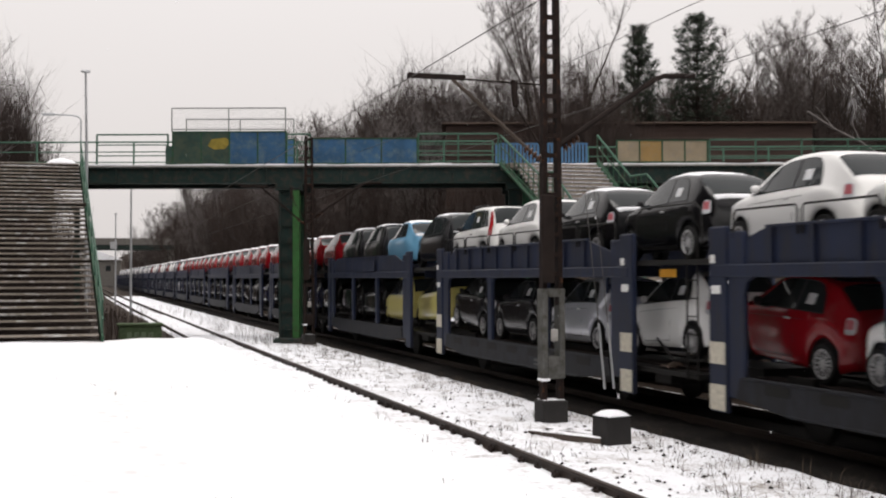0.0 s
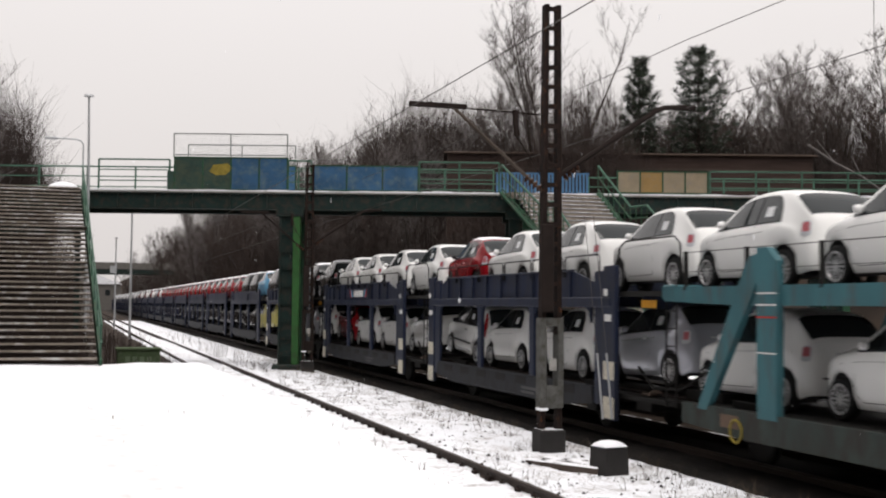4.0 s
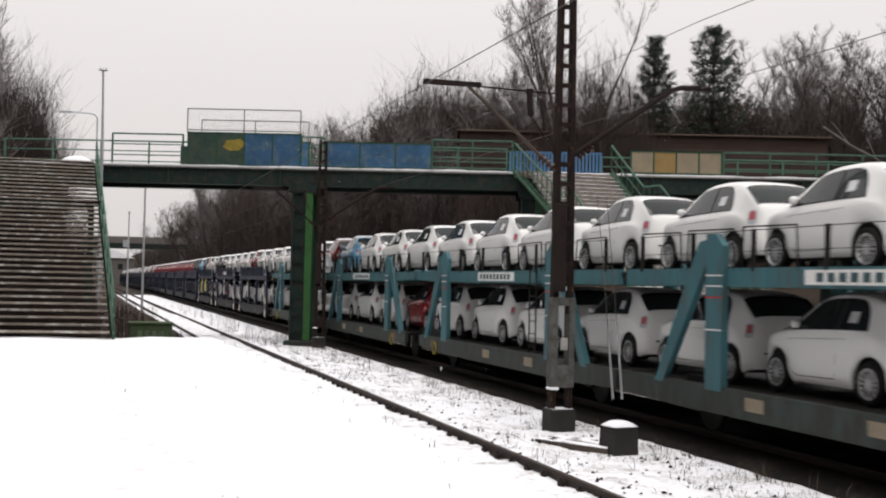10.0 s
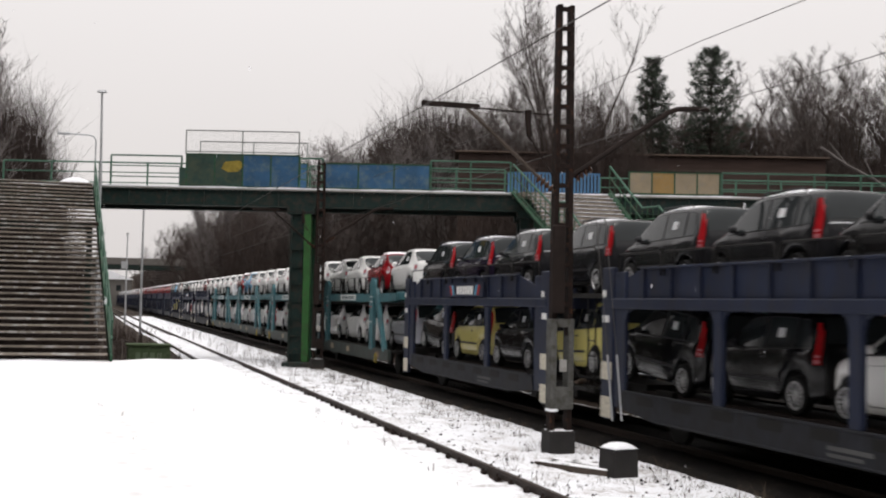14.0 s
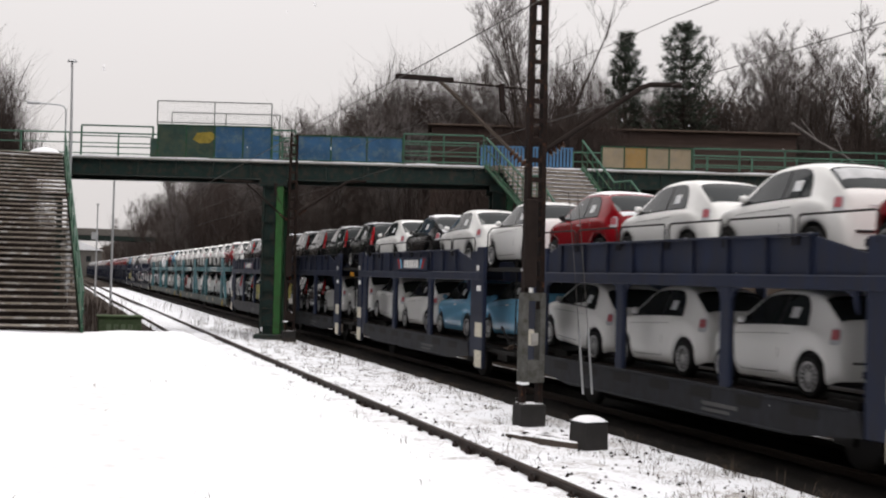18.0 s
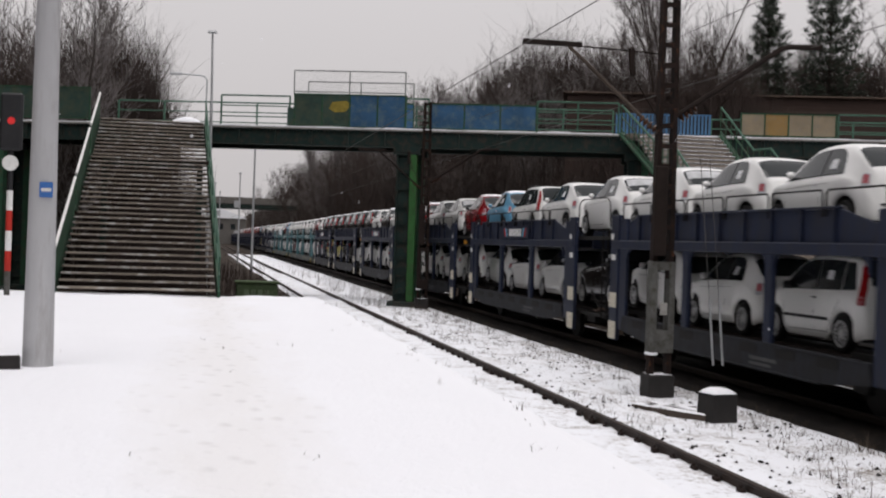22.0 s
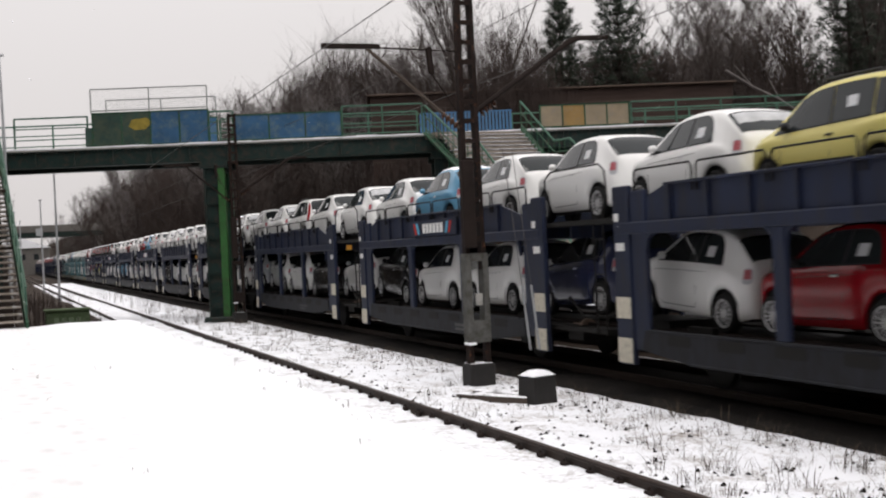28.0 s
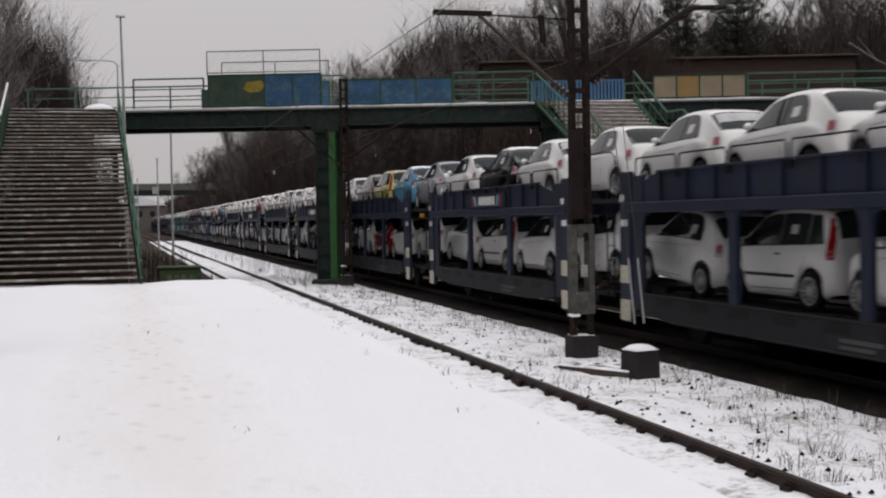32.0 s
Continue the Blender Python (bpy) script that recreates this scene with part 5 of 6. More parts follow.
def blue_unit(sign, close):
    w = thing("car_transporter", "dark blue two-deck car transporter wagon" + (" with lettered fascia" if sign else ""), "railway wagon", "transporter wagons")
    post = Form().box(-0.05, 0.05, -0.52, 0.0, 0.30, 3.19, c=0.02)
    inner = Form().box(-0.04, 0.04, -1.0, -0.53, 0.55, 3.10, c=0.02)
    for s in (1, -1):
        x = s * (HW - 0.05)
        near = close and s < 0
        for y, flip in ((0.0, 1), (-12.27, -1)):
            p = part("end_post", post, BLUE_STEEL, w, at=pose(x, y if flip > 0 else y + 0.52, 0))
            if close or s < 0:
                part("post_web", inner, BLUE_STEEL, w, at=pose(x - s * 0.02, y if flip > 0 else -12.27 + 1.52, 0))
            if near:
                yy = (y if flip > 0 else y + 0.52) - 0.03
                for z0, z1 in ((1.05, 1.39), (0.33, 0.73)):
                    part("plate", Form().box(-0.006, 0.006, -0.46, 0.0, z0, z1), PLATE, p, "cream data plate", at=pose(s * 0.057, yy - y if flip > 0 else -0.03, 0))
                for z in (2.14, 2.62):
                    part("label", Form().box(-0.004, 0.004, -0.36 if z < 2.3 else -0.2, -0.08 if z < 2.3 else -0.05, z, z + 0.13), WHITE_PAINT, p, at=pose(s * 0.055, 0, 0))
        # lower sill, deeper in the middle
        sill = Form().slab([(-0.9, 0.88), (-11.2, 0.88), (-11.3, 0.56), (-9.8, 0.42), (-2.2, 0.42), (-0.8, 0.56)], "x", -0.045, 0.045)
        si = part("side_sill", sill, NAVY_STEEL, w, "grimy deep side sill", at=pose(x, 0, 0))
        if near:
            for i in range(7):
                part("sill_pocket", Form().slab([(-0.30, 0.68), (0.30, 0.68), (0.33, 0.72), (0.33, 0.80), (0.30, 0.84), (-0.30, 0.84), (-0.33, 0.80), (-0.33, 0.72)], "x", -0.004, 0.004), DARK_STEEL, si, at=pose(s * 0.046, -1.9 - i * 1.36, 0))
            part("sill_flange", Form().box(-0.03, 0.03, -11.0, -1.0, 0.86, 0.90, c=0.008).box(-0.03, 0.03, -9.8, -2.2, 0.41, 0.45, c=0.008), NAVY_STEEL, si, at=pose(s * 0.03, 0, 0))
            part("sill_lettering", Form().box(-0.003, 0.003, -1.2, -0.2, 0.58, 0.64).box(-0.003, 0.003, -1.0, -0.2, 0.49, 0.54), surface("faded lettering", (0.09, 0.09, 0.09), 0.8), si, "worn unreadable lettering", at=pose(s * 0.049, -7.2, 0))
        for y in (-4.45, -8.0):
            part("pillar", Form().box(-0.05, 0.05, -0.15, 0.15, 0.88, 2.42, c=0.03), BLUE_STEEL, w, at=pose(x, y, 0))
            if near:
                for d in (-1, 1):
                    part("gusset", Form().slab([(d * 0.15, 2.42), (d * 0.38, 2.42), (d * 0.22, 2.34), (d * 0.15, 2.20)], "x", -0.03, 0.03), BLUE_STEEL, w, at=pose(x, y, 0))
        for y, d in ((-1.0, -1), (-11.12, 1)) if near else ():
            part("gusset", Form().slab([(0, 2.42), (d * 0.30, 2.42), (d * 0.09, 2.33), (0, 2.10)], "x", -0.03, 0.03), BLUE_STEEL, w, at=pose(x, y, 0))
        part("upper_beam", Form().box(-0.06, 0.06, -12.1, -0.1, 2.40, 2.60, c=0.02), BLUE_STEEL, w, at=pose(x, 0, 0))
        # fascia above the beam, sloping down at the far end
        fas = part("guard_plate", Form().slab([(-0.55, 2.60), (-11.6, 2.60), (-11.6, 2.80), (-10.2, 3.12), (-1.6, 3.14), (-0.55, 2.86)], "x", -0.015, 0.015), BLUE_STEEL, w, "ribbed blue guard plate", at=pose(x - s * 0.03, 0, 0))
        n = 9 if near else 0
        for i in range(n):
            part("guard_rib", Form().box(-0.03, 0.03, -0.03, 0.03, 2.60, 3.13), BLUE_STEEL, fas, at=pose(s * 0.04, -1.75 - i * 1.04, 0))
        if close:
            part("guard_lip", Form().box(-0.045, 0.045, -10.2, -1.6, 3.125, 3.165, c=0.01), BLUE_STEEL, fas, at=pose(s * 0.02, 0, 0))
        if near:
            for i in range(6):
                y0, y1 = -0.7 - i * 1.82, -0.7 - (i + 1) * 1.82 + 0.12
                z1 = 3.42
                part("hoop_rail", Form().path([(0, y0, 3.0), (0, y0, z1 - 0.06), (0, y0 - 0.06, z1), (0, y1 + 0.06, z1), (0, y1, z1 - 0.06), (0, y1, 3.0)], 0.017, 5), DARK_STEEL, w, "thin dark hoop rail", at=pose(x + s * 0.01, 0, 0))
            part("hoop_rail", Form().path([(0, -12.2, 2.95), (0, -12.25, 3.5), (0, -12.5, 3.62), (0, -14.4, 3.62), (0, -14.6, 3.5), (0, -14.65, 2.95)], 0.017, 5), DARK_STEEL, w, at=pose(x - s * 0.05, 0, 0))
        if sign and s < 0:
            sg = part("fascia_sign", Form().box(-0.01, 0.01, -7.8, -4.6, 2.62, 3.0), BLUE_STEEL, w, "blue fascia board with white block lettering", at=pose(x + s * 0.058, 0, 0))
            if near:
                for i in range(6):
                    y0 = -5.55 - i * 0.24 if s > 0 else -6.75 + i * 0.24
                    part("letter_block", Form().box(-0.003, 0.003, -0.09, 0.09, 2.69, 2.91), WHITE_PAINT, sg, at=pose(s * 0.0135, y0 - 0.1, 0))
                for k, (y0, m) in enumerate(((-5.2, SIGN_CYAN), (-5.02, RED_PAINT), (-7.2, SIGN_CYAN), (-7.4, RED_PAINT))):
                    t = 0.07 if k < 2 else -0.07
                    part("slash", Form().slab([(y0 - 0.06 - t, 2.67), (y0 + 0.06 - t, 2.67), (y0 + 0.06 + t, 2.93), (y0 - 0.06 + t, 2.93)], "x", -0.003, 0.003), m, sg, at=pose(s * 0.0135, 0, 0))
    near = close
    part("upper_deck", Form().box(-1.36, 1.36, -14.85, -0.1, 2.61, 2.70), DARK_STEEL, w)
    part("lower_deck", Form().box(-1.3, 1.3, -14.3, -0.4, 0.72, 0.80), DARK_STEEL, w)
    if near:
        for s in (1, -1):
            part("wheel_track", Form().box(s * 0.72 - 0.19, s * 0.72 + 0.19, -14.3, -0.4, 0.80, 0.84), RUST_DARK, w)
        for i in range(5):
            part("deck_bearer", Form().box(-1.35, 1.35, -0.05, 0.05, 2.42, 2.61), BLUE_STEEL, w, at=pose(0, -1.9 - i * 2.3, 0))
    # the joint between two halves
    part("joint_frame", Form().box(-0.5, 0.5, -15.0, -12.1, 0.62, 0.92).box(-1.2, 1.2, -13.2, -12.6, 0.55, 0.8), DARK_STEEL, w)
    part("end_board", Form().box(-1.2, 1.2, -12.9, -12.84, 2.38, 2.68), BLUE_STEEL, w)
    if near and not sign:
        part("number_plate", Form().box(0, 0.006, -13.55, -12.95, 2.40, 2.54), AMBER, w, "amber plate", at=pose(-HW + 0.2, 0, 0))
    if near:
        part("ladder", Form().path([(0, -14.0, 0.7), (0, -14.0, 2.9)], 0.018, 5).path([(0, -14.36, 0.7), (0, -14.36, 2.9)], 0.018, 5), DARK_STEEL, w, at=pose(-HW + 0.16, 0, 0))
        for i in range(7):
            part("rung", Form().rod((-HW + 0.16, -14.0, 0.85 + 0.3 * i), (-HW + 0.16, -14.36, 0.85 + 0.3 * i), 0.012, 5), DARK_STEEL, w)
        for s in (1, -1):
            part("cable_hose", Form().path([(s * 1.0, -12.3, 1.3), (s * 1.05, -13.0, 0.95), (s * 1.0, -14.0, 1.0), (s * 1.0, -14.8, 1.35)], 0.03, 5), DARK_STEEL, w)
            part("buffer", Form().rod((s * 0.9, -12.3, 0.74), (s * 0.9, -12.75, 0.74), 0.09, 10).rod((s * 0.9, -12.75, 0.74), (s * 0.9, -12.82, 0.74), 0.17, 14), surface("worn buffer face", (0.17, 0.125, 0.10), 0.6, vary=0.4), w, "round rusty buffer", smooth=40)
    for y in (-1.9, -10.4):
        ax = part("wheelset", Form().rod((-0.75, y, 0.42), (0.75, y, 0.42), 0.08, 8), DARK_STEEL, w)
        for s in (1, -1):
            part("rail_wheel", Form().lathe([(0.0, 0.05), (0.36, 0.05), (0.42, 0.04), (0.42, -0.05), (0.45, -0.07), (0.0, -0.07)], 20), DARK_STEEL, ax, at=pose(s * 0.75, y, 0.42, 0, 0, 0 if s > 0 else 180))
            if close:
                part("axle_guard", Form().slab([(-0.35, 0.95), (0.35, 0.95), (0.2, 0.35), (-0.2, 0.35)], "x", -0.05, 0.05), DARK_STEEL, w, at=pose(s * 1.05, y, 0))
    return w


def teal_unit():
    """Half of an articulated teal wagon; y = 0 is the coupling end, running back to -14.95."""
    w = thing("car_transporter", "teal two-deck car transporter wagon with slanted A-frames", "railway wagon", "transporter wagons")
    for s in (1, -1):
        x = s * (HW - 0.06)
        for yc, d in ((-3.45, 1), (-11.45, -1)):
            fr = Form()
            fr.slab([(yc - 0.26, 0.8), (yc + 0.26, 0.8), (yc + 0.26, 3.10), (yc + d * 0.12 + 0.14, 3.30), (yc + d * 0.12 - 0.14, 3.30), (yc - 0.26, 3.10)], "x", -0.06, 0.06)
            pf_ = part("frame_post", fr, TEAL_STEEL, w, at=pose(x, 0, 0))
            leg = [(yc + d * 0.20, 3.22), (yc + d * 0.50, 3.18), (yc + d * 0.62, 3.02), (yc + d * 2.05, 0.8), (yc + d * 1.75, 0.8), (yc + d * 0.26, 2.82)]
            part("frame_leg", Form().slab(leg if d > 0 else leg[::-1], "x", -0.055, 0.055), TEAL_STEEL, w, "slanted teal leg", at=pose(x, 0, 0))
            for z, m in ((2.62, WHITE_PAINT), (2.45, WHITE_PAINT), (2.27, RED_PAINT), (1.75, WHITE_PAINT)):
                part("tape_band", Form().box(-0.004, 0.004, yc - 0.26, yc + 0.26, z, z + 0.022), m, pf_, at=pose(s * 0.065, 0, 0))
        part("upper_beam", Form().slab([(-0.15, 2.52), (-0.15, 2.76), (-2.6, 2.75), (-14.82, 2.75), (-14.82, 2.46), (-2.6, 2.45)], "x", -0.05, 0.05), TEAL_STEEL, w, "deep teal deck beam", at=pose(x - s * 0.06, 0, 0))
        part("side_sill", Form().slab([(-0.9, 0.87), (-14.9, 0.87), (-14.9, 0.50), (-12.5, 0.44), (-3, 0.44), (-0.9, 0.54)], "x", -0.05, 0.05), TEAL_DIRTY, w, "grey grimy sill", at=pose(x, 0, 0))
        for y in (-2.4, -7.2, -10.2):
            part("sill_plate", Form().box(-0.004, 0.004, -0.26, 0.26, 0.58, 0.78), surface("brown data plate", (0.16, 0.11, 0.08) if y > -5 else (0.30, 0.25, 0.18), 0.8), w, "stained data plate", at=pose(x + s * 0.056, y, 0))
        sg = part("sign_board", Form().box(-0.006, 0.006, -9.0, -6.3, 2.50, 2.71), WHITE_PAINT, w, "white sign board with dark block lettering", at=pose(x - s * 0.002, 0, 0))
        for i in range(9):
            part("letter_block", Form().box(-0.003, 0.003, -0.08, 0.08, 2.54, 2.67), surface("sign ink", (0.05, 0.09, 0.10), 0.7), sg, at=pose(s * 0.0095, -6.55 - i * 0.26, 0))
        for i in range(8):
            y = -0.9 - i * 1.9
            part("stanchion", Form().box(-0.03, 0.03, -0.025, 0.025, 2.7, 3.34), DARK_STEEL, w, "dark deck stanchion", at=pose(x - s * 0.02, y, 0))
        part("guard_wire", Form().path([(0, -0.9, 3.32), (0, -14.2, 3.32)], 0.009, 4).path([(0, -0.9, 3.0), (0, -14.2, 3.0)], 0.006, 4), DARK_STEEL, w, at=pose(x - s * 0.02, 0, 0))
        for i in range(3):
            part("hoop_rail", Form().path([(0, 0, 2.7), (0, -0.05, 3.36), (0, -1.5, 3.38), (0, -1.56, 2.7)], 0.016, 5), DARK_STEEL, w, at=pose(x - s * 0.02, -9.2 - 1.75 * i, 0))
        if s < 0:
            part("ladder", Form().rod((x + s * 0.1, -10.35, 0.9), (x + s * 0.1, -10.35, 2.9), 0.018, 5).rod((x + s * 0.1, -10.75, 0.9), (x + s * 0.1, -10.75, 2.9), 0.018, 5), DARK_STEEL, w)
            for i in range(7):
                part("rung", Form().rod((x + s * 0.1, -10.35, 1.05 + 0.28 * i), (x + s * 0.1, -10.75, 1.05 + 0.28 * i), 0.012, 5), DARK_STEEL, w)
    part("upper_deck", Form().box(-1.34, 1.34, -14.85, -0.12, 2.62, 2.70), DARK_STEEL, w)
    part("lower_deck", Form().box(-1.34, 1.34, -14.9, -0.9, 0.76, 0.84), DARK_STEEL, w)
    part("coupling_bracket", Form().box(-1.38, 1.38, -0.35, 0.0, 2.54, 2.80, c=0.03), TEAL_STEEL, w)
    part("draw_frame", Form().box(-0.9, 0.9, -1.2, 0.0, 0.7, 1.0), DARK_STEEL, w)
    for s in (1, -1):
        part("brake_ring", Form().path([(0, 0.17 * math.cos(a), 0.17 * math.sin(a)) for a in [i * math.pi / 8 for i in range(17)]], 0.022, 5), YELLOW_MARK, w, "yellow hand wheel", at=pose(s * (HW - 0.0), -2.6, 0.55))
    for y in (-2.2, -12.7):
        ax = part("wheelset", Form().rod((-0.75, y, 0.42), (0.75, y, 0.42), 0.08, 8), DARK_STEEL, w)
        for s in (1, -1):
            part("rail_wheel", Form().lathe([(0.0, 0.05), (0.36, 0.05), (0.42, 0.04), (0.42, -0.05), (0.45, -0.07), (0.0, -0.07)], 20), DARK_STEEL, ax, at=pose(s * 0.75, y, 0.42, 0, 0, 0 if s > 0 else 180))
            part("axle_guard", Form().slab([(-0.35, 0.95), (0.35, 0.95), (0.2, 0.35), (-0.2, 0.35)], "x", -0.05, 0.05), DARK_STEEL, w, at=pose(s * 1.05, y, 0))
    return w


# the train's make-up. Places are along the line at 13 s; small letter: rounded car, capital: boxy car
A_FRONT, B_FRONT = 133.45, 28.53
SLOTS = (-0.80, -4.38, -7.96, -11.95)
NEAR_UNITS = {
    ("A", 0): ("Wwkk", "ggsw"), ("A", 1): ("wwww", "rwww"), ("A", 2): ("rwww", "Wwws"),
    ("B", 0): ("GPGG", "KYKY"), ("B", 1): ("GGKK", "KKww"), ("B", 2): ("wkww", "wwbb"), ("B", 3): ("rwwr", "wwww"), ("B", 4): ("bWww", "wwwk"),
    ("B", 5): ("wwww", "wwWw"), ("B", 6): ("wrww", "Wnws"), ("B", 7): ("wWww", "wwkw"), ("B", 8): ("wbww", "kwwn"), ("B", 9): ("wYbs", "wrww"),
    ("B", 10): ("wkww", "wWww"), ("B", 11): ("wwww", "wWww"),
}
TEALS = [(89.5, 0, "wwwr", "wwww"), (74.55, 1, "bwww", "wwwr"), (59.72, 0, "wwww", "wwww"), (44.65, 1, "wwrw", "wwwS")]
masters = {}


def unit_of(kind, near):
    key = (kind, near)
    if key in masters:
        return copy_thing(masters[key], Matrix.Identity(4))
    masters[key] = teal_unit() if kind == "teal" else blue_unit(kind == "sign", near)
    return masters[key]


lot = random.Random(11)
for group, k in [("A", k) for k in range(-18, 3)] + [("B", k) for k in range(12)]:
    u = (A_FRONT if group == "A" else B_FRONT) - UNIT * k
    near = (group, k) in NEAR_UNITS
    signed = (k % 2 == 0) if group == "B" else (k % 2 == 1)
    MOVERS.append((unit_of("sign" if signed else "plain", near), TRACK_B, u, 0, 0))
    upper, lower = NEAR_UNITS.get((group, k)) or (("GGbG", "gkYy") if k == -1 else ("rrrr", "kgnk") if k > -7 else ("wsrw", "kgsn") if k > -11 else ("swws", "gksn"))
    for i, s in enumerate(SLOTS):
        dark = upper[i] not in "wWsSyY"
        snow = 2 if dark and lot.random() < 0.6 else 1 if dark else 3 if group == "B" and k > 1 and lot.random() < 0.4 else 0
        place_car(upper[i], u + s + lot.uniform(-0.05, 0.05), 2.705, near, snow, off=lot.uniform(-0.03, 0.03))
        if i == 0:
            z, pitch = 0.93, 4.5
        elif i == 3:
            z, pitch = 0.93, -2.0
        else:
            z, pitch = 0.845, 0
        place_car(lower[i], u + s + lot.uniform(-0.05, 0.05), z, near, 0, pitch, lot.uniform(-0.03, 0.03))
for u, turned, upper, lower in TEALS:
    w = unit_of("teal", True)
    MOVERS.append((w, TRACK_B, u if not turned else u - 14.95, 0, 180 if turned else 0))
    for i in range(4):
        s = -1.58 - 3.72 * i
        place_car(upper[i], u + s + lot.uniform(-0.04, 0.04), 2.705, True, 2 if upper[i] in "rb" else 0, off=lot.uniform(-0.03, 0.03))
        place_car(lower[i], u + s + lot.uniform(-0.04, 0.04), 0.845, True, 0, off=lot.uniform(-0.03, 0.03))

rw = random.Random(4)
wrap = Form().grid([[((0.17 - 0.22 * abs(z)) * math.cos(a) * rw.uniform(0.35, 1.5), (0.24 - 0.3 * abs(z)) * math.sin(a) * rw.uniform(0.3, 1.5),
                      z + rw.uniform(-0.07, 0.07)) for a in [2 * math.pi * i / 13 for i in range(13)]] for z in [-0.36 + 0.72 * j / 11 for j in range(12)]], close=True)
wrap_ob = solid("plastic_wrap", wrap, surface("white plastic film", (0.78, 0.79, 0.80), 0.35, vary=0.1), "torn white plastic wrap caught on the wagon deck", "plastic wrap")
MOVERS.append((wrap_ob, TRACK_B - HW - 0.05, 73.1, 3.12, 0))

# ---- woods: bare winter trees and pines ----
def bare_tree(seed, h, spread, limbs, mat_twig, bole=0.22, stems=1):
    """Slender trunks with ascending limbs, branchlets and fine twigs; spread: how far the limbs lean out."""
    rg = random.Random(seed)
    wood, twigs = Form(), Form()

    def blade(a, b, r, m=0):
        s = (b - a).cross(Vector((0.3, 1, 0.1))).normalized() * r
        twigs.add([a - s, a + s, b], [(0, 1, 2)], m)

    def bent(p, d, length, n, lift):
        pts = [p]
        for _ in range(n):
            d = (d + Vector((rg.gauss(0, 0.12), rg.gauss(0, 0.12), lift))).normalized()
            pts.append(pts[-1] + d * (length / n))
        return pts, d

    def along(pts, k):
        j = min(len(pts) - 2, int(k * (len(pts) - 1)))
        return pts[j].lerp(pts[j + 1], k * (len(pts) - 1) - j)

    for stem in range(stems):
        tilt = 0.04 if stems == 1 else 0.12
        foot = Vector((0, 0, -0.4))
        trunk, _ = bent(foot, Vector((rg.gauss(0, tilt), rg.gauss(0, tilt), 1)).normalized(), h * rg.uniform(0.85, 1.0), 6, 0.05)
        r0 = 0.0075 * h + 0.01
        for i, (a, b) in enumerate(zip(trunk, trunk[1:])):
            wood.rod(a, b, r0 * (1 - i / 6.4), 5, r0 * (1 - (i + 1) / 6.4))
        for i in range(limbs // stems):
            k = bole + (0.98 - bole) * (i + rg.random()) / (limbs // stems)
            q = along(trunk, k)
            turn = rg.uniform(0, 6.28)
            reach = h * spread * (0.28 + 0.72 * math.sqrt(max(0.0, 1 - ((k - 0.42) / 0.60) ** 2))) * rg.uniform(0.55, 1.1)
            d = Vector((math.cos(turn), math.sin(turn), rg.uniform(0.7, 1.5))).normalized()
            limb, _ = bent(q, d, reach, 3, 0.16)
            rl = max(0.012, r0 * 0.30 * (1.1 - k))
            for j, (a, b) in enumerate(zip(limb, limb[1:])):
                blade(a, b + (b - a) * 0.35, rl * (1.1 - j * 0.25))
            for _ in range(9):
                p = along(limb, rg.uniform(0.12, 1.0))
                e = (d * 0.6 + Vector((rg.gauss(0, 0.6), rg.gauss(0, 0.6), rg.uniform(0.2, 0.9)))).normalized()
                small, f = bent(p, e, reach * rg.uniform(0.22, 0.45) + 0.15, 2, 0.12)
                blade(small[0], small[1], 0.011)
                blade(small[1], small[2], 0.009)
                for _ in range(5):
                    t = along(small, rg.uniform(0.1, 1.0))
                    g = (f * 0.7 + Vector((rg.gauss(0, 0.6), rg.gauss(0, 0.6), rg.uniform(0, 0.8)))).normalized()
                    blade(t, t + g * rg.uniform(0.25, 0.68), 0.0095, 1)
    t = thing("bare_tree", "tall leafless tree with fine grey-brown twigs", "tree", "bare trees")
    part("trunk", wood, BARK, t)
    part("crown", twigs, mat_twig, t, "bare twigs, some greyed for frost and air haze")
    return t


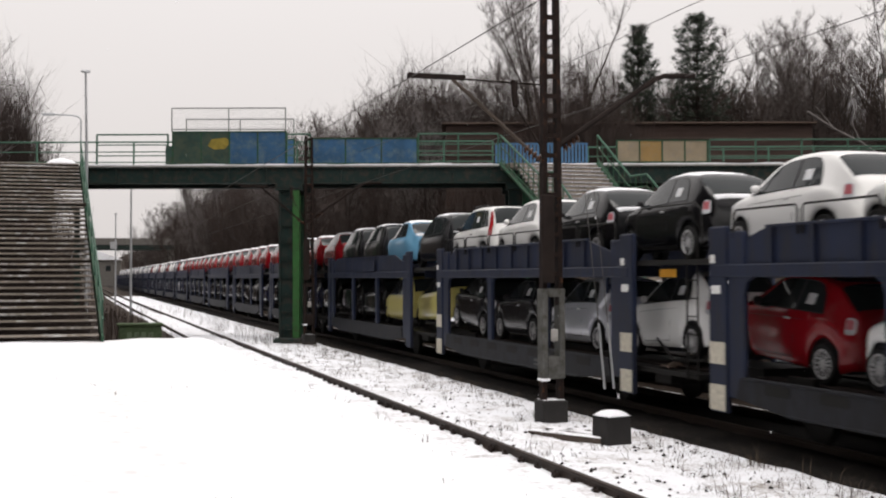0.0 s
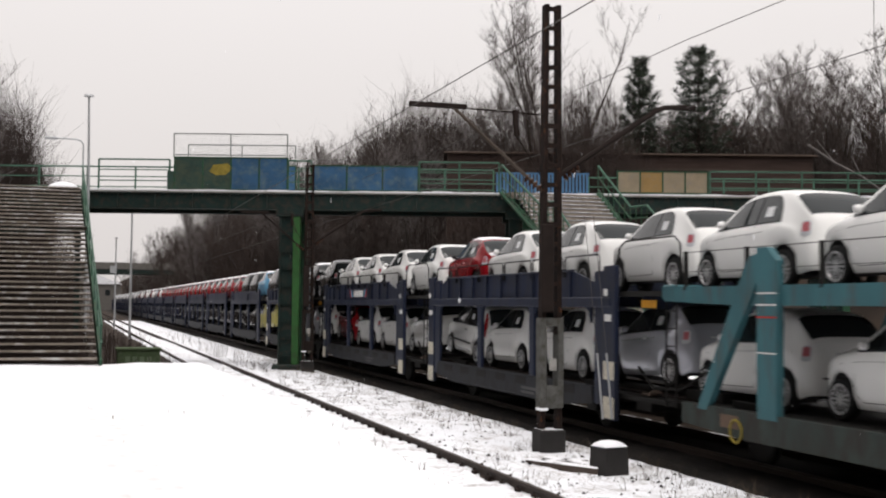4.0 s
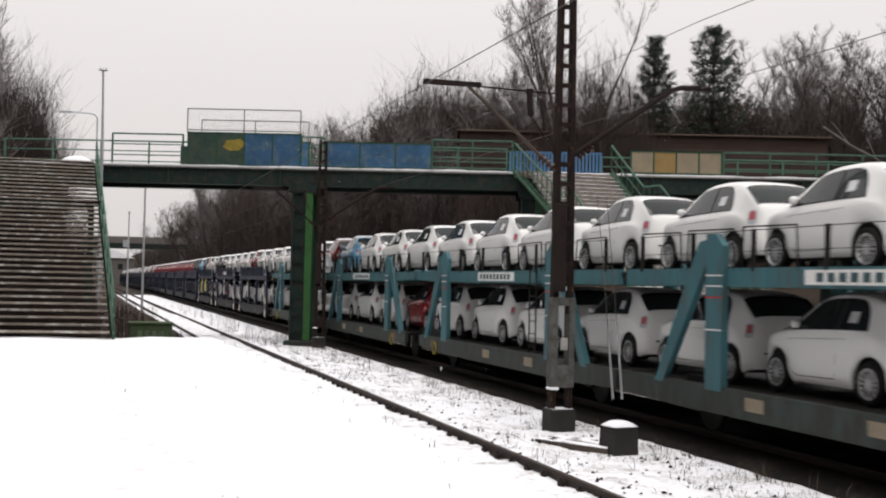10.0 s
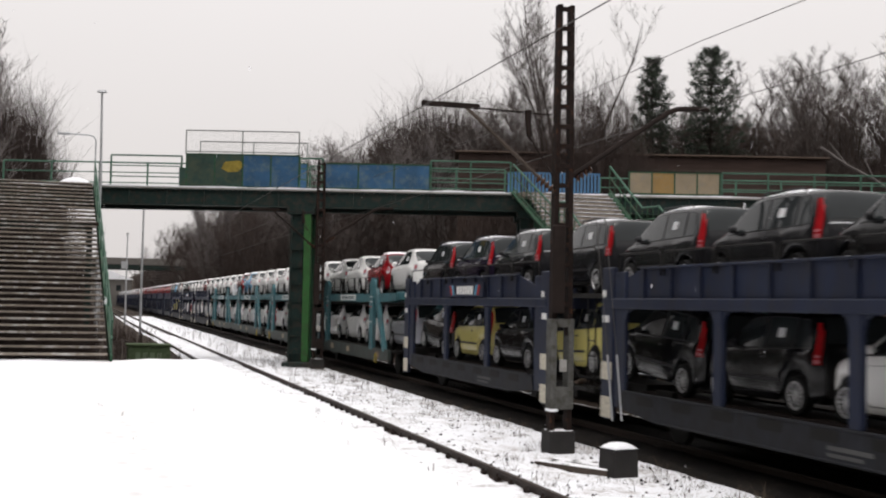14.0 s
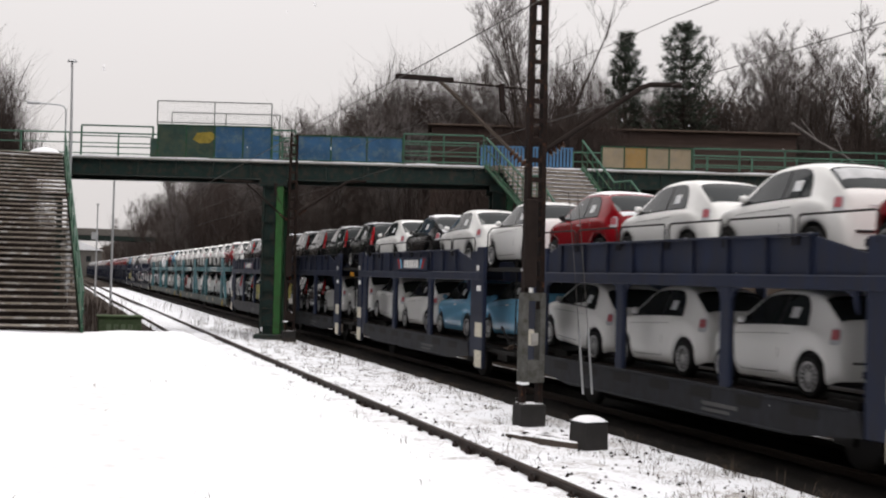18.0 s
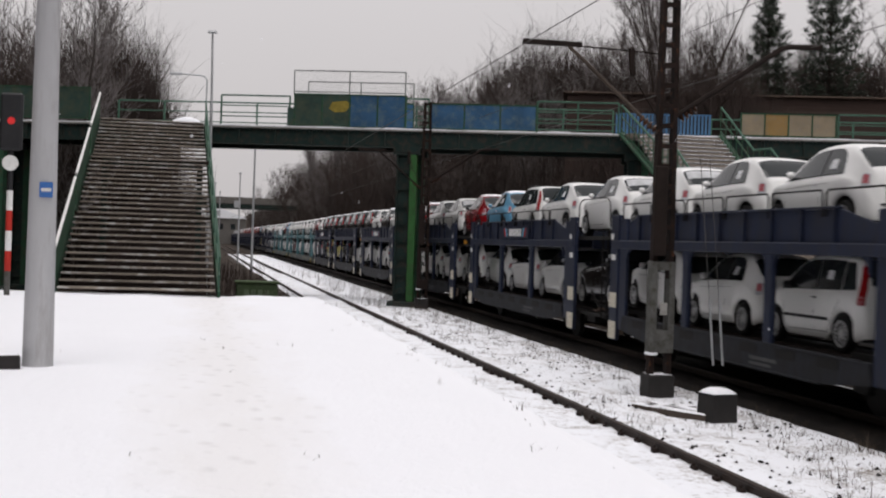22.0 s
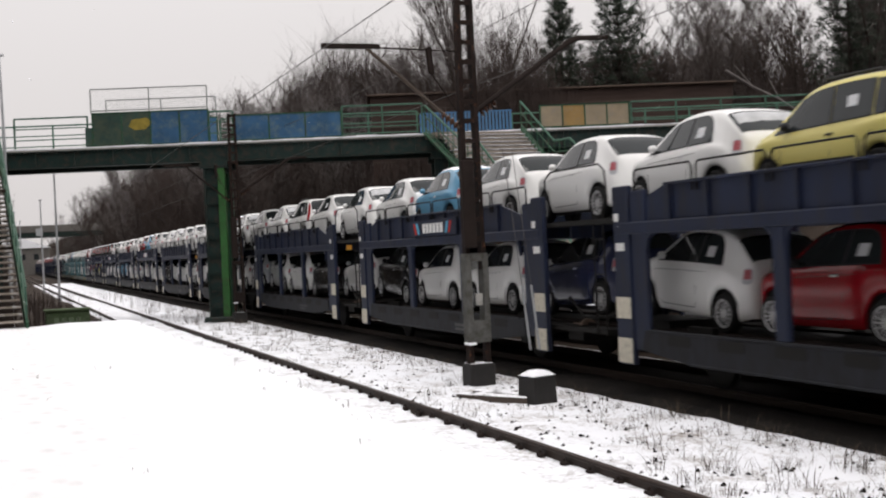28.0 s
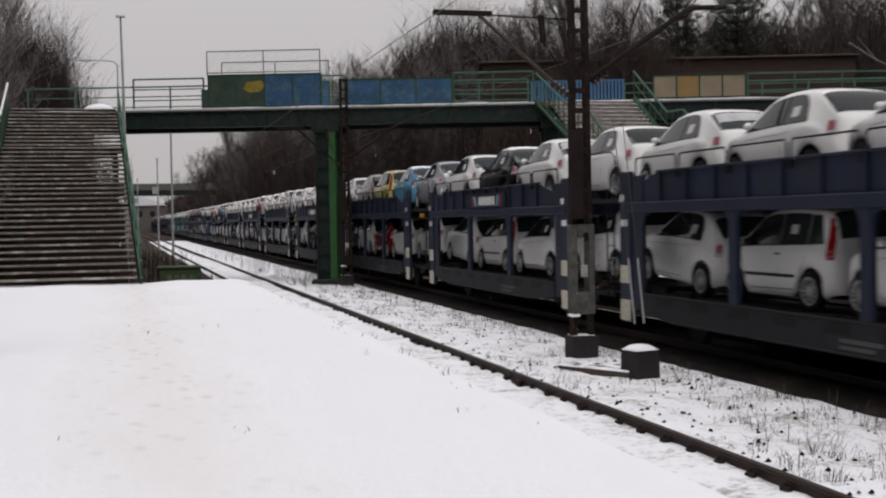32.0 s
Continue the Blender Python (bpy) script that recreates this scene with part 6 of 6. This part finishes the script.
def pine_tree(seed, h, wide=0.17, base=0.2):
    """Boughs that turn up at their ends, each set with tufts of needles."""
    rg = random.Random(seed)
    wood, leaf = Form(), Form()
    wood.rod((0, 0, -0.4), (0.1, 0, h * 0.96), 0.014 * h, 7, 0.03)
    whorls = int(h * 1.25)
    for w in range(whorls):
        k = (w + 0.5) / whorls
        z = h * (base + (0.95 - base) * k)
        span = wide * h * rg.uniform(0.7, 1.15) * (1 - k ** 3.2) * (0.75 + 0.25 * min(1.0, k * 4)) + 0.18
        n = 7 if k < 0.8 else 5
        first = rg.uniform(0, 6.28)
        for i in range(n):
            a = first + 6.28 * i / n + rg.gauss(0, 0.22)
            l = span * rg.uniform(0.62, 1.12)
            out = Vector((math.cos(a), math.sin(a), 0))
            root = Vector((0.1 * z / h, 0, z))
            mid = root + out * l * 0.6 + Vector((0, 0, l * 0.12))
            tip = root + out * l + Vector((0, 0, l * 0.42 + 0.22))
            wood.rod(root, mid, 0.035, 3, 0.022)
            wood.rod(mid, tip, 0.022, 3, 0.01)
            for q, size, m in ((tip, 0.20, 50), (mid.lerp(tip, 0.55), 0.24, 44), (mid, 0.28, 40), (root.lerp(mid, 0.55), 0.26, 30)):
                for _ in range(m):
                    d = Vector((rg.gauss(0, 0.8) + out.x * 0.5, rg.gauss(0, 0.8) + out.y * 0.5, rg.gauss(0.9, 0.5))).normalized()
                    o = q + Vector((rg.gauss(0, size * 0.6), rg.gauss(0, size * 0.6), rg.gauss(0, size * 0.4)))
                    s = d.orthogonal().normalized() * 0.034
                    leaf.add([o - s, o + s, o + d * rg.uniform(0.14, 0.32)], [(0, 1, 2)], 1 if rg.random() < 0.09 else 0)
    t = thing("pine_tree", "dark green pine dusted with a little snow", "tree", "pines")
    part("trunk", wood, BARK, t)
    part("crown", leaf, [NEEDLE, FROST_HAZE_TWIG], t, "dark needle tufts with specks of snow")
    return t


# greyer and paler sets paint haze and frost into the twigs
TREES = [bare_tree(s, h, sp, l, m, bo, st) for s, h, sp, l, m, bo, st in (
    (1, 12, 0.20, 84, [TWIG, TWIG_HAZE], 0.16, 3), (2, 14, 0.17, 78, [TWIG_HAZE, FROST_HAZE_TWIG], 0.2, 2), (3, 10, 0.24, 84, [TWIG, TWIG], 0.12, 3), (4, 17, 0.24, 70, [TWIG_HAZE, TWIG_HAZE], 0.24, 5),
    (5, 9, 0.25, 80, [TWIG, TWIG_HAZE], 0.10, 3), (6, 13, 0.24, 70, [FROST_HAZE_TWIG, FROST_HAZE_TWIG], 0.16, 2), (7, 15, 0.14, 66, [TWIG, TWIG_HAZE], 0.24, 2))]
used = [False] * len(TREES)


def plant(i, x, y, s=1.0, turn=0.0):
    m = pose(x, y, ground_height(x, y) - 0.05, 0, 0, turn) @ Matrix.Diagonal((s, s, s, 1))
    if used[i]:
        ob = copy_thing(TREES[i], pose(0, 0, 0))
        ob.matrix_basis = m
    else:
        used[i] = True
        TREES[i].matrix_basis = m


rt = random.Random(21)


def grove(n, x0, x1, y0, y1, kinds, s0, s1):
    for _ in range(n):
        plant(rt.choice(kinds), rt.uniform(x0, x1), rt.uniform(y0, y1), rt.uniform(s0, s1), rt.uniform(0, 360))


# slope behind the footbridge
grove(24, 15.5, 21, 72, 95, (0, 1, 2, 4, 5), 0.72, 0.98)
grove(36, 19, 29, 76, 100, (0, 1, 2, 5), 0.84, 1.02)
grove(46, 26, 48, 72, 112, (0, 2, 4), 0.8, 1.0)
grove(18, 28, 41, 66, 76, (0, 2, 4), 0.68, 0.88)
grove(38, 38, 66, 62, 96, (0, 1, 2, 4, 6), 0.78, 1.02)
grove(20, 41, 60, 57, 72, (0, 1, 4, 6), 0.72, 0.98)
grove(8, 44, 60, 54, 66, (1, 6), 0.85, 1.05)
# along the line beyond the footbridge
grove(30, 14.8, 24, 104, 170, (0, 1, 2, 5), 0.95, 1.25)
grove(34, 14.5, 30, 170, 300, (0, 1, 2, 5), 1.0, 1.35)
grove(14, -14, -1.5, 150, 300, (0, 2, 4), 0.6, 0.85)
grove(12, -8.5, -5.6, 62, 80, (1, 4), 0.75, 0.9)          # thicket beside the stairs
grove(6, -5.6, -4.6, 62, 80, (4,), 0.70, 0.85)
grove(26, -22, -7, 58, 90, (0, 1, 2), 1.0, 1.3)
grove(8, -40, -10, 110, 240, (0, 2, 4), 0.5, 0.75)
plant(3, 26.4, 66.0, 0.95, 30)
plant(1, 28.2, 66.0, 1.10, 200)
plant(5, -5.6, 58.0, 1.2, 10)
plant(0, -7.4, 57.0, 1.1, 10)
for i, (x, y, h, w, base) in enumerate(((32.4, 66, 11.8, 0.10, 0.2), (35.3, 64, 12.2, 0.17, 0.25), (46.5, 57, 13.0, 0.17, 0.2), (51, 60, 12.5, 0.17, 0.2), (34.0, 70, 7.4, 0.18, 0.15))):
    p = pine_tree(40 + i, h, w, base)
    p.matrix_basis = pose(x, y, ground_height(x, y))
shed = thing("timber_shed", "long low brown timber shed behind bare scrub", "shed", at=pose(34.2, 58.5, 6.0, 0, 0, SKEW))
part("wall", Form().box(-15.5, 4.6, 0, 3, -6.5, 4.75), SHED_BROWN, shed, "dark brown boarding")
part("roof", Form().box(-15.7, 4.8, -0.25, 3.3, 4.75, 4.86, c=0.03), surface("brown felt roof", (0.085, 0.062, 0.050), 0.9), shed)
for i in range(5):
    part("board_edge", Form().box(-15.5, 4.6, -0.03, 0.0, -0.03, 0.03), ARM_BROWN, shed, at=pose(0, -0.002, 0.2 + 0.95 * i))
stem = Form().path([(39.5, 50, 7.2), (36.5, 50, 8.9), (35, 50, 9.5), (33.5, 50, 10.3)], 0.06, 6).path([(35, 50, 9.5), (34.1, 50.2, 10.6)], 0.03, 5).path([(36.5, 50, 8.9), (36.0, 50.1, 9.9)], 0.03, 5)
solid("leaning_stem", stem, FROST_HAZE_TWIG, "leaning pale stem dusted with snow", "branch")

# undergrowth on the slopes: upright stems with side shoots, packed close
scrub = Form()
rs = random.Random(8)


def thicket(n, x0, x1, y0, y1, h0, h1, w, shoots=6):
    for _ in range(n):
        x, y = rs.uniform(x0, x1), rs.uniform(y0, y1)
        p = Vector((x, y, ground_height(x, y) - 0.1))
        h = rs.uniform(h0, h1) * (0.75 + 0.5 * noise.noise((x * 0.16, y * 0.16, 7.0)))
        d = Vector((rs.gauss(0, 0.06), rs.gauss(0, 0.06), 1))
        e = p + d * h
        s = Vector((w * rs.uniform(0.5, 1.2), 0.2 * w, 0))
        scrub.add([p - s, p + s, e], [(0, 1, 2)])
        for k in range(shoots):
            q = p.lerp(e, rs.uniform(0.15, 0.95))
            l = h * rs.uniform(0.08, 0.26)
            t = q + Vector((rs.gauss(0, 0.4), rs.gauss(0, 0.4), rs.uniform(0.5, 1.0))) * l
            scrub.add([q - s * 0.5, q + s * 0.5, t], [(0, 1, 2)])


thicket(8000, 18, 62, 62, 115, 3.0, 7.5, 0.035)
thicket(5200, 18, 66, 66, 110, 5.5, 9.5, 0.035, 8)
thicket(5200, 24, 84, 98, 124, 9.5, 16.0, 0.05, 10)
thicket(900, 15.3, 18.5, 78, 96, 9.0, 14.0, 0.024, 14)
thicket(1700, 18, 28, 77, 100, 9.5, 15.5, 0.024, 14)
thicket(1500, 27, 40, 74, 104, 7.0, 12.0, 0.024, 12)
thicket(2200, 22, 42, 78, 100, 8.0, 13.5, 0.024, 14)
thicket(3000, 36, 66, 64, 100, 5.5, 10.5, 0.026, 10)
thicket(1200, 15.5, 20, 66, 100, 4.0, 8.0, 0.03)
thicket(2500, 38, 62, 54, 72, 2.5, 6.5, 0.03)
thicket(2600, 40, 64, 57, 76, 4.5, 9.0, 0.03)
thicket(3400, 14.3, 22, 56, 110, 1.6, 4.6, 0.03)
thicket(3200, 14.3, 26, 105, 190, 6.0, 14.0, 0.035, 8)
thicket(2600, 14.5, 40, 190, 420, 8.0, 16.0, 0.06)
thicket(900, -14, 1.0, 150, 300, 3.0, 7.0, 0.05)
thicket(900, 28, 42, 53.6, 57, 2.5, 7.0, 0.016, 12)
thicket(1700, 17, 29, 56.5, 61, 4.0, 11.0, 0.024, 12)
grove(14, 36, 52, 59, 70, (0, 2, 4), 0.8, 1.0)
for i in range(9):
    tall = 0.42 + 0.338 * (1.1 + 2 * i)
    thicket(90 + 40 * i, -3.4, 0.35, 33.5 + 2 * i, 35.5 + 2 * i, tall * 0.45, tall * 0.8, 0.014, 9)
thicket(260, 2.4, 4.0, 33.2, 70, 0.25, 0.8, 0.008, 8)
thicket(500, 0.4, 3.0, 44.5, 90, 0.5, 1.8, 0.014, 8)
thicket(160, 6.3, 8.9, 46, 110, 0.3, 0.9, 0.012, 8)
thicket(2600, -24, -7.0, 58, 85, 11.0, 19.0, 0.028, 12)
thicket(2600, -7.5, -3.0, 59, 75, 10.5, 15.0, 0.02, 16)
thicket(1000, -3.2, -1.6, 60, 72, 8.0, 12.0, 0.02, 14)
thicket(420, -1.9, -0.1, 57, 67, 5.0, 8.0, 0.018, 12)
thicket(700, -16, -8, 34, 58, 1.5, 4.5, 0.025)
thicket(70, 0.9, 2.6, 35, 52, 0.4, 1.5, 0.010, 8)
thicket(150, 6.8, 8.8, 34, 80, 0.3, 0.9, 0.008, 8)
solid("scrub", scrub, SCRUB, "dense brown leafless undergrowth on the wooded slopes", "scrub", kind="stuff")


# ---- falling snow: loose flakes that sink together ----
flakes = Form()
rf = random.Random(77)
for _ in range(900):
    d = 3.0 + 26 * rf.random() ** 1.4
    a = radians(rf.uniform(-12, 42))
    x, y, z, r = d * math.sin(a), d * math.cos(a), rf.uniform(0.9, 44), rf.uniform(0.0035, 0.007)
    flakes.add([(x - r, y, z), (x + r * 0.3, y - r, z), (x + r, y + r * 0.4, z), (x, y + r * 0.2, z + r), (x, y, z - r * 0.8)], [(0, 1, 3), (1, 2, 3), (2, 0, 3), (1, 0, 4), (2, 1, 4), (0, 2, 4)])
snowfall = solid("snowflakes", flakes, SNOW_CAP, "sparse white snowflakes falling through the air", "snow", kind="stuff")


# ---- the train's run ----
def run(t):
    return 8.014 * (t - 13) + 0.0165 * (t - 13) ** 2


def motions():
    for ob, x, u, z, turn in MOVERS:
        rows = []
        for t in (0, 8, 16, 24, 32):
            m = pose(x, u + run(t), z, 0, 0, 180) if turn == 180 else pose(x, u + run(t), z, turn, 0, 0)
            rows.append((t, m))
        walk(ob, rows)
    walk(snowfall, [(0, pose(0, 0, 0)), (8, pose(-0.6, 0.2, -9)), (16, pose(-1.0, 0, -18)), (24, pose(-1.7, 0.2, -27)), (32, pose(-2.2, 0, -36))])


motions()
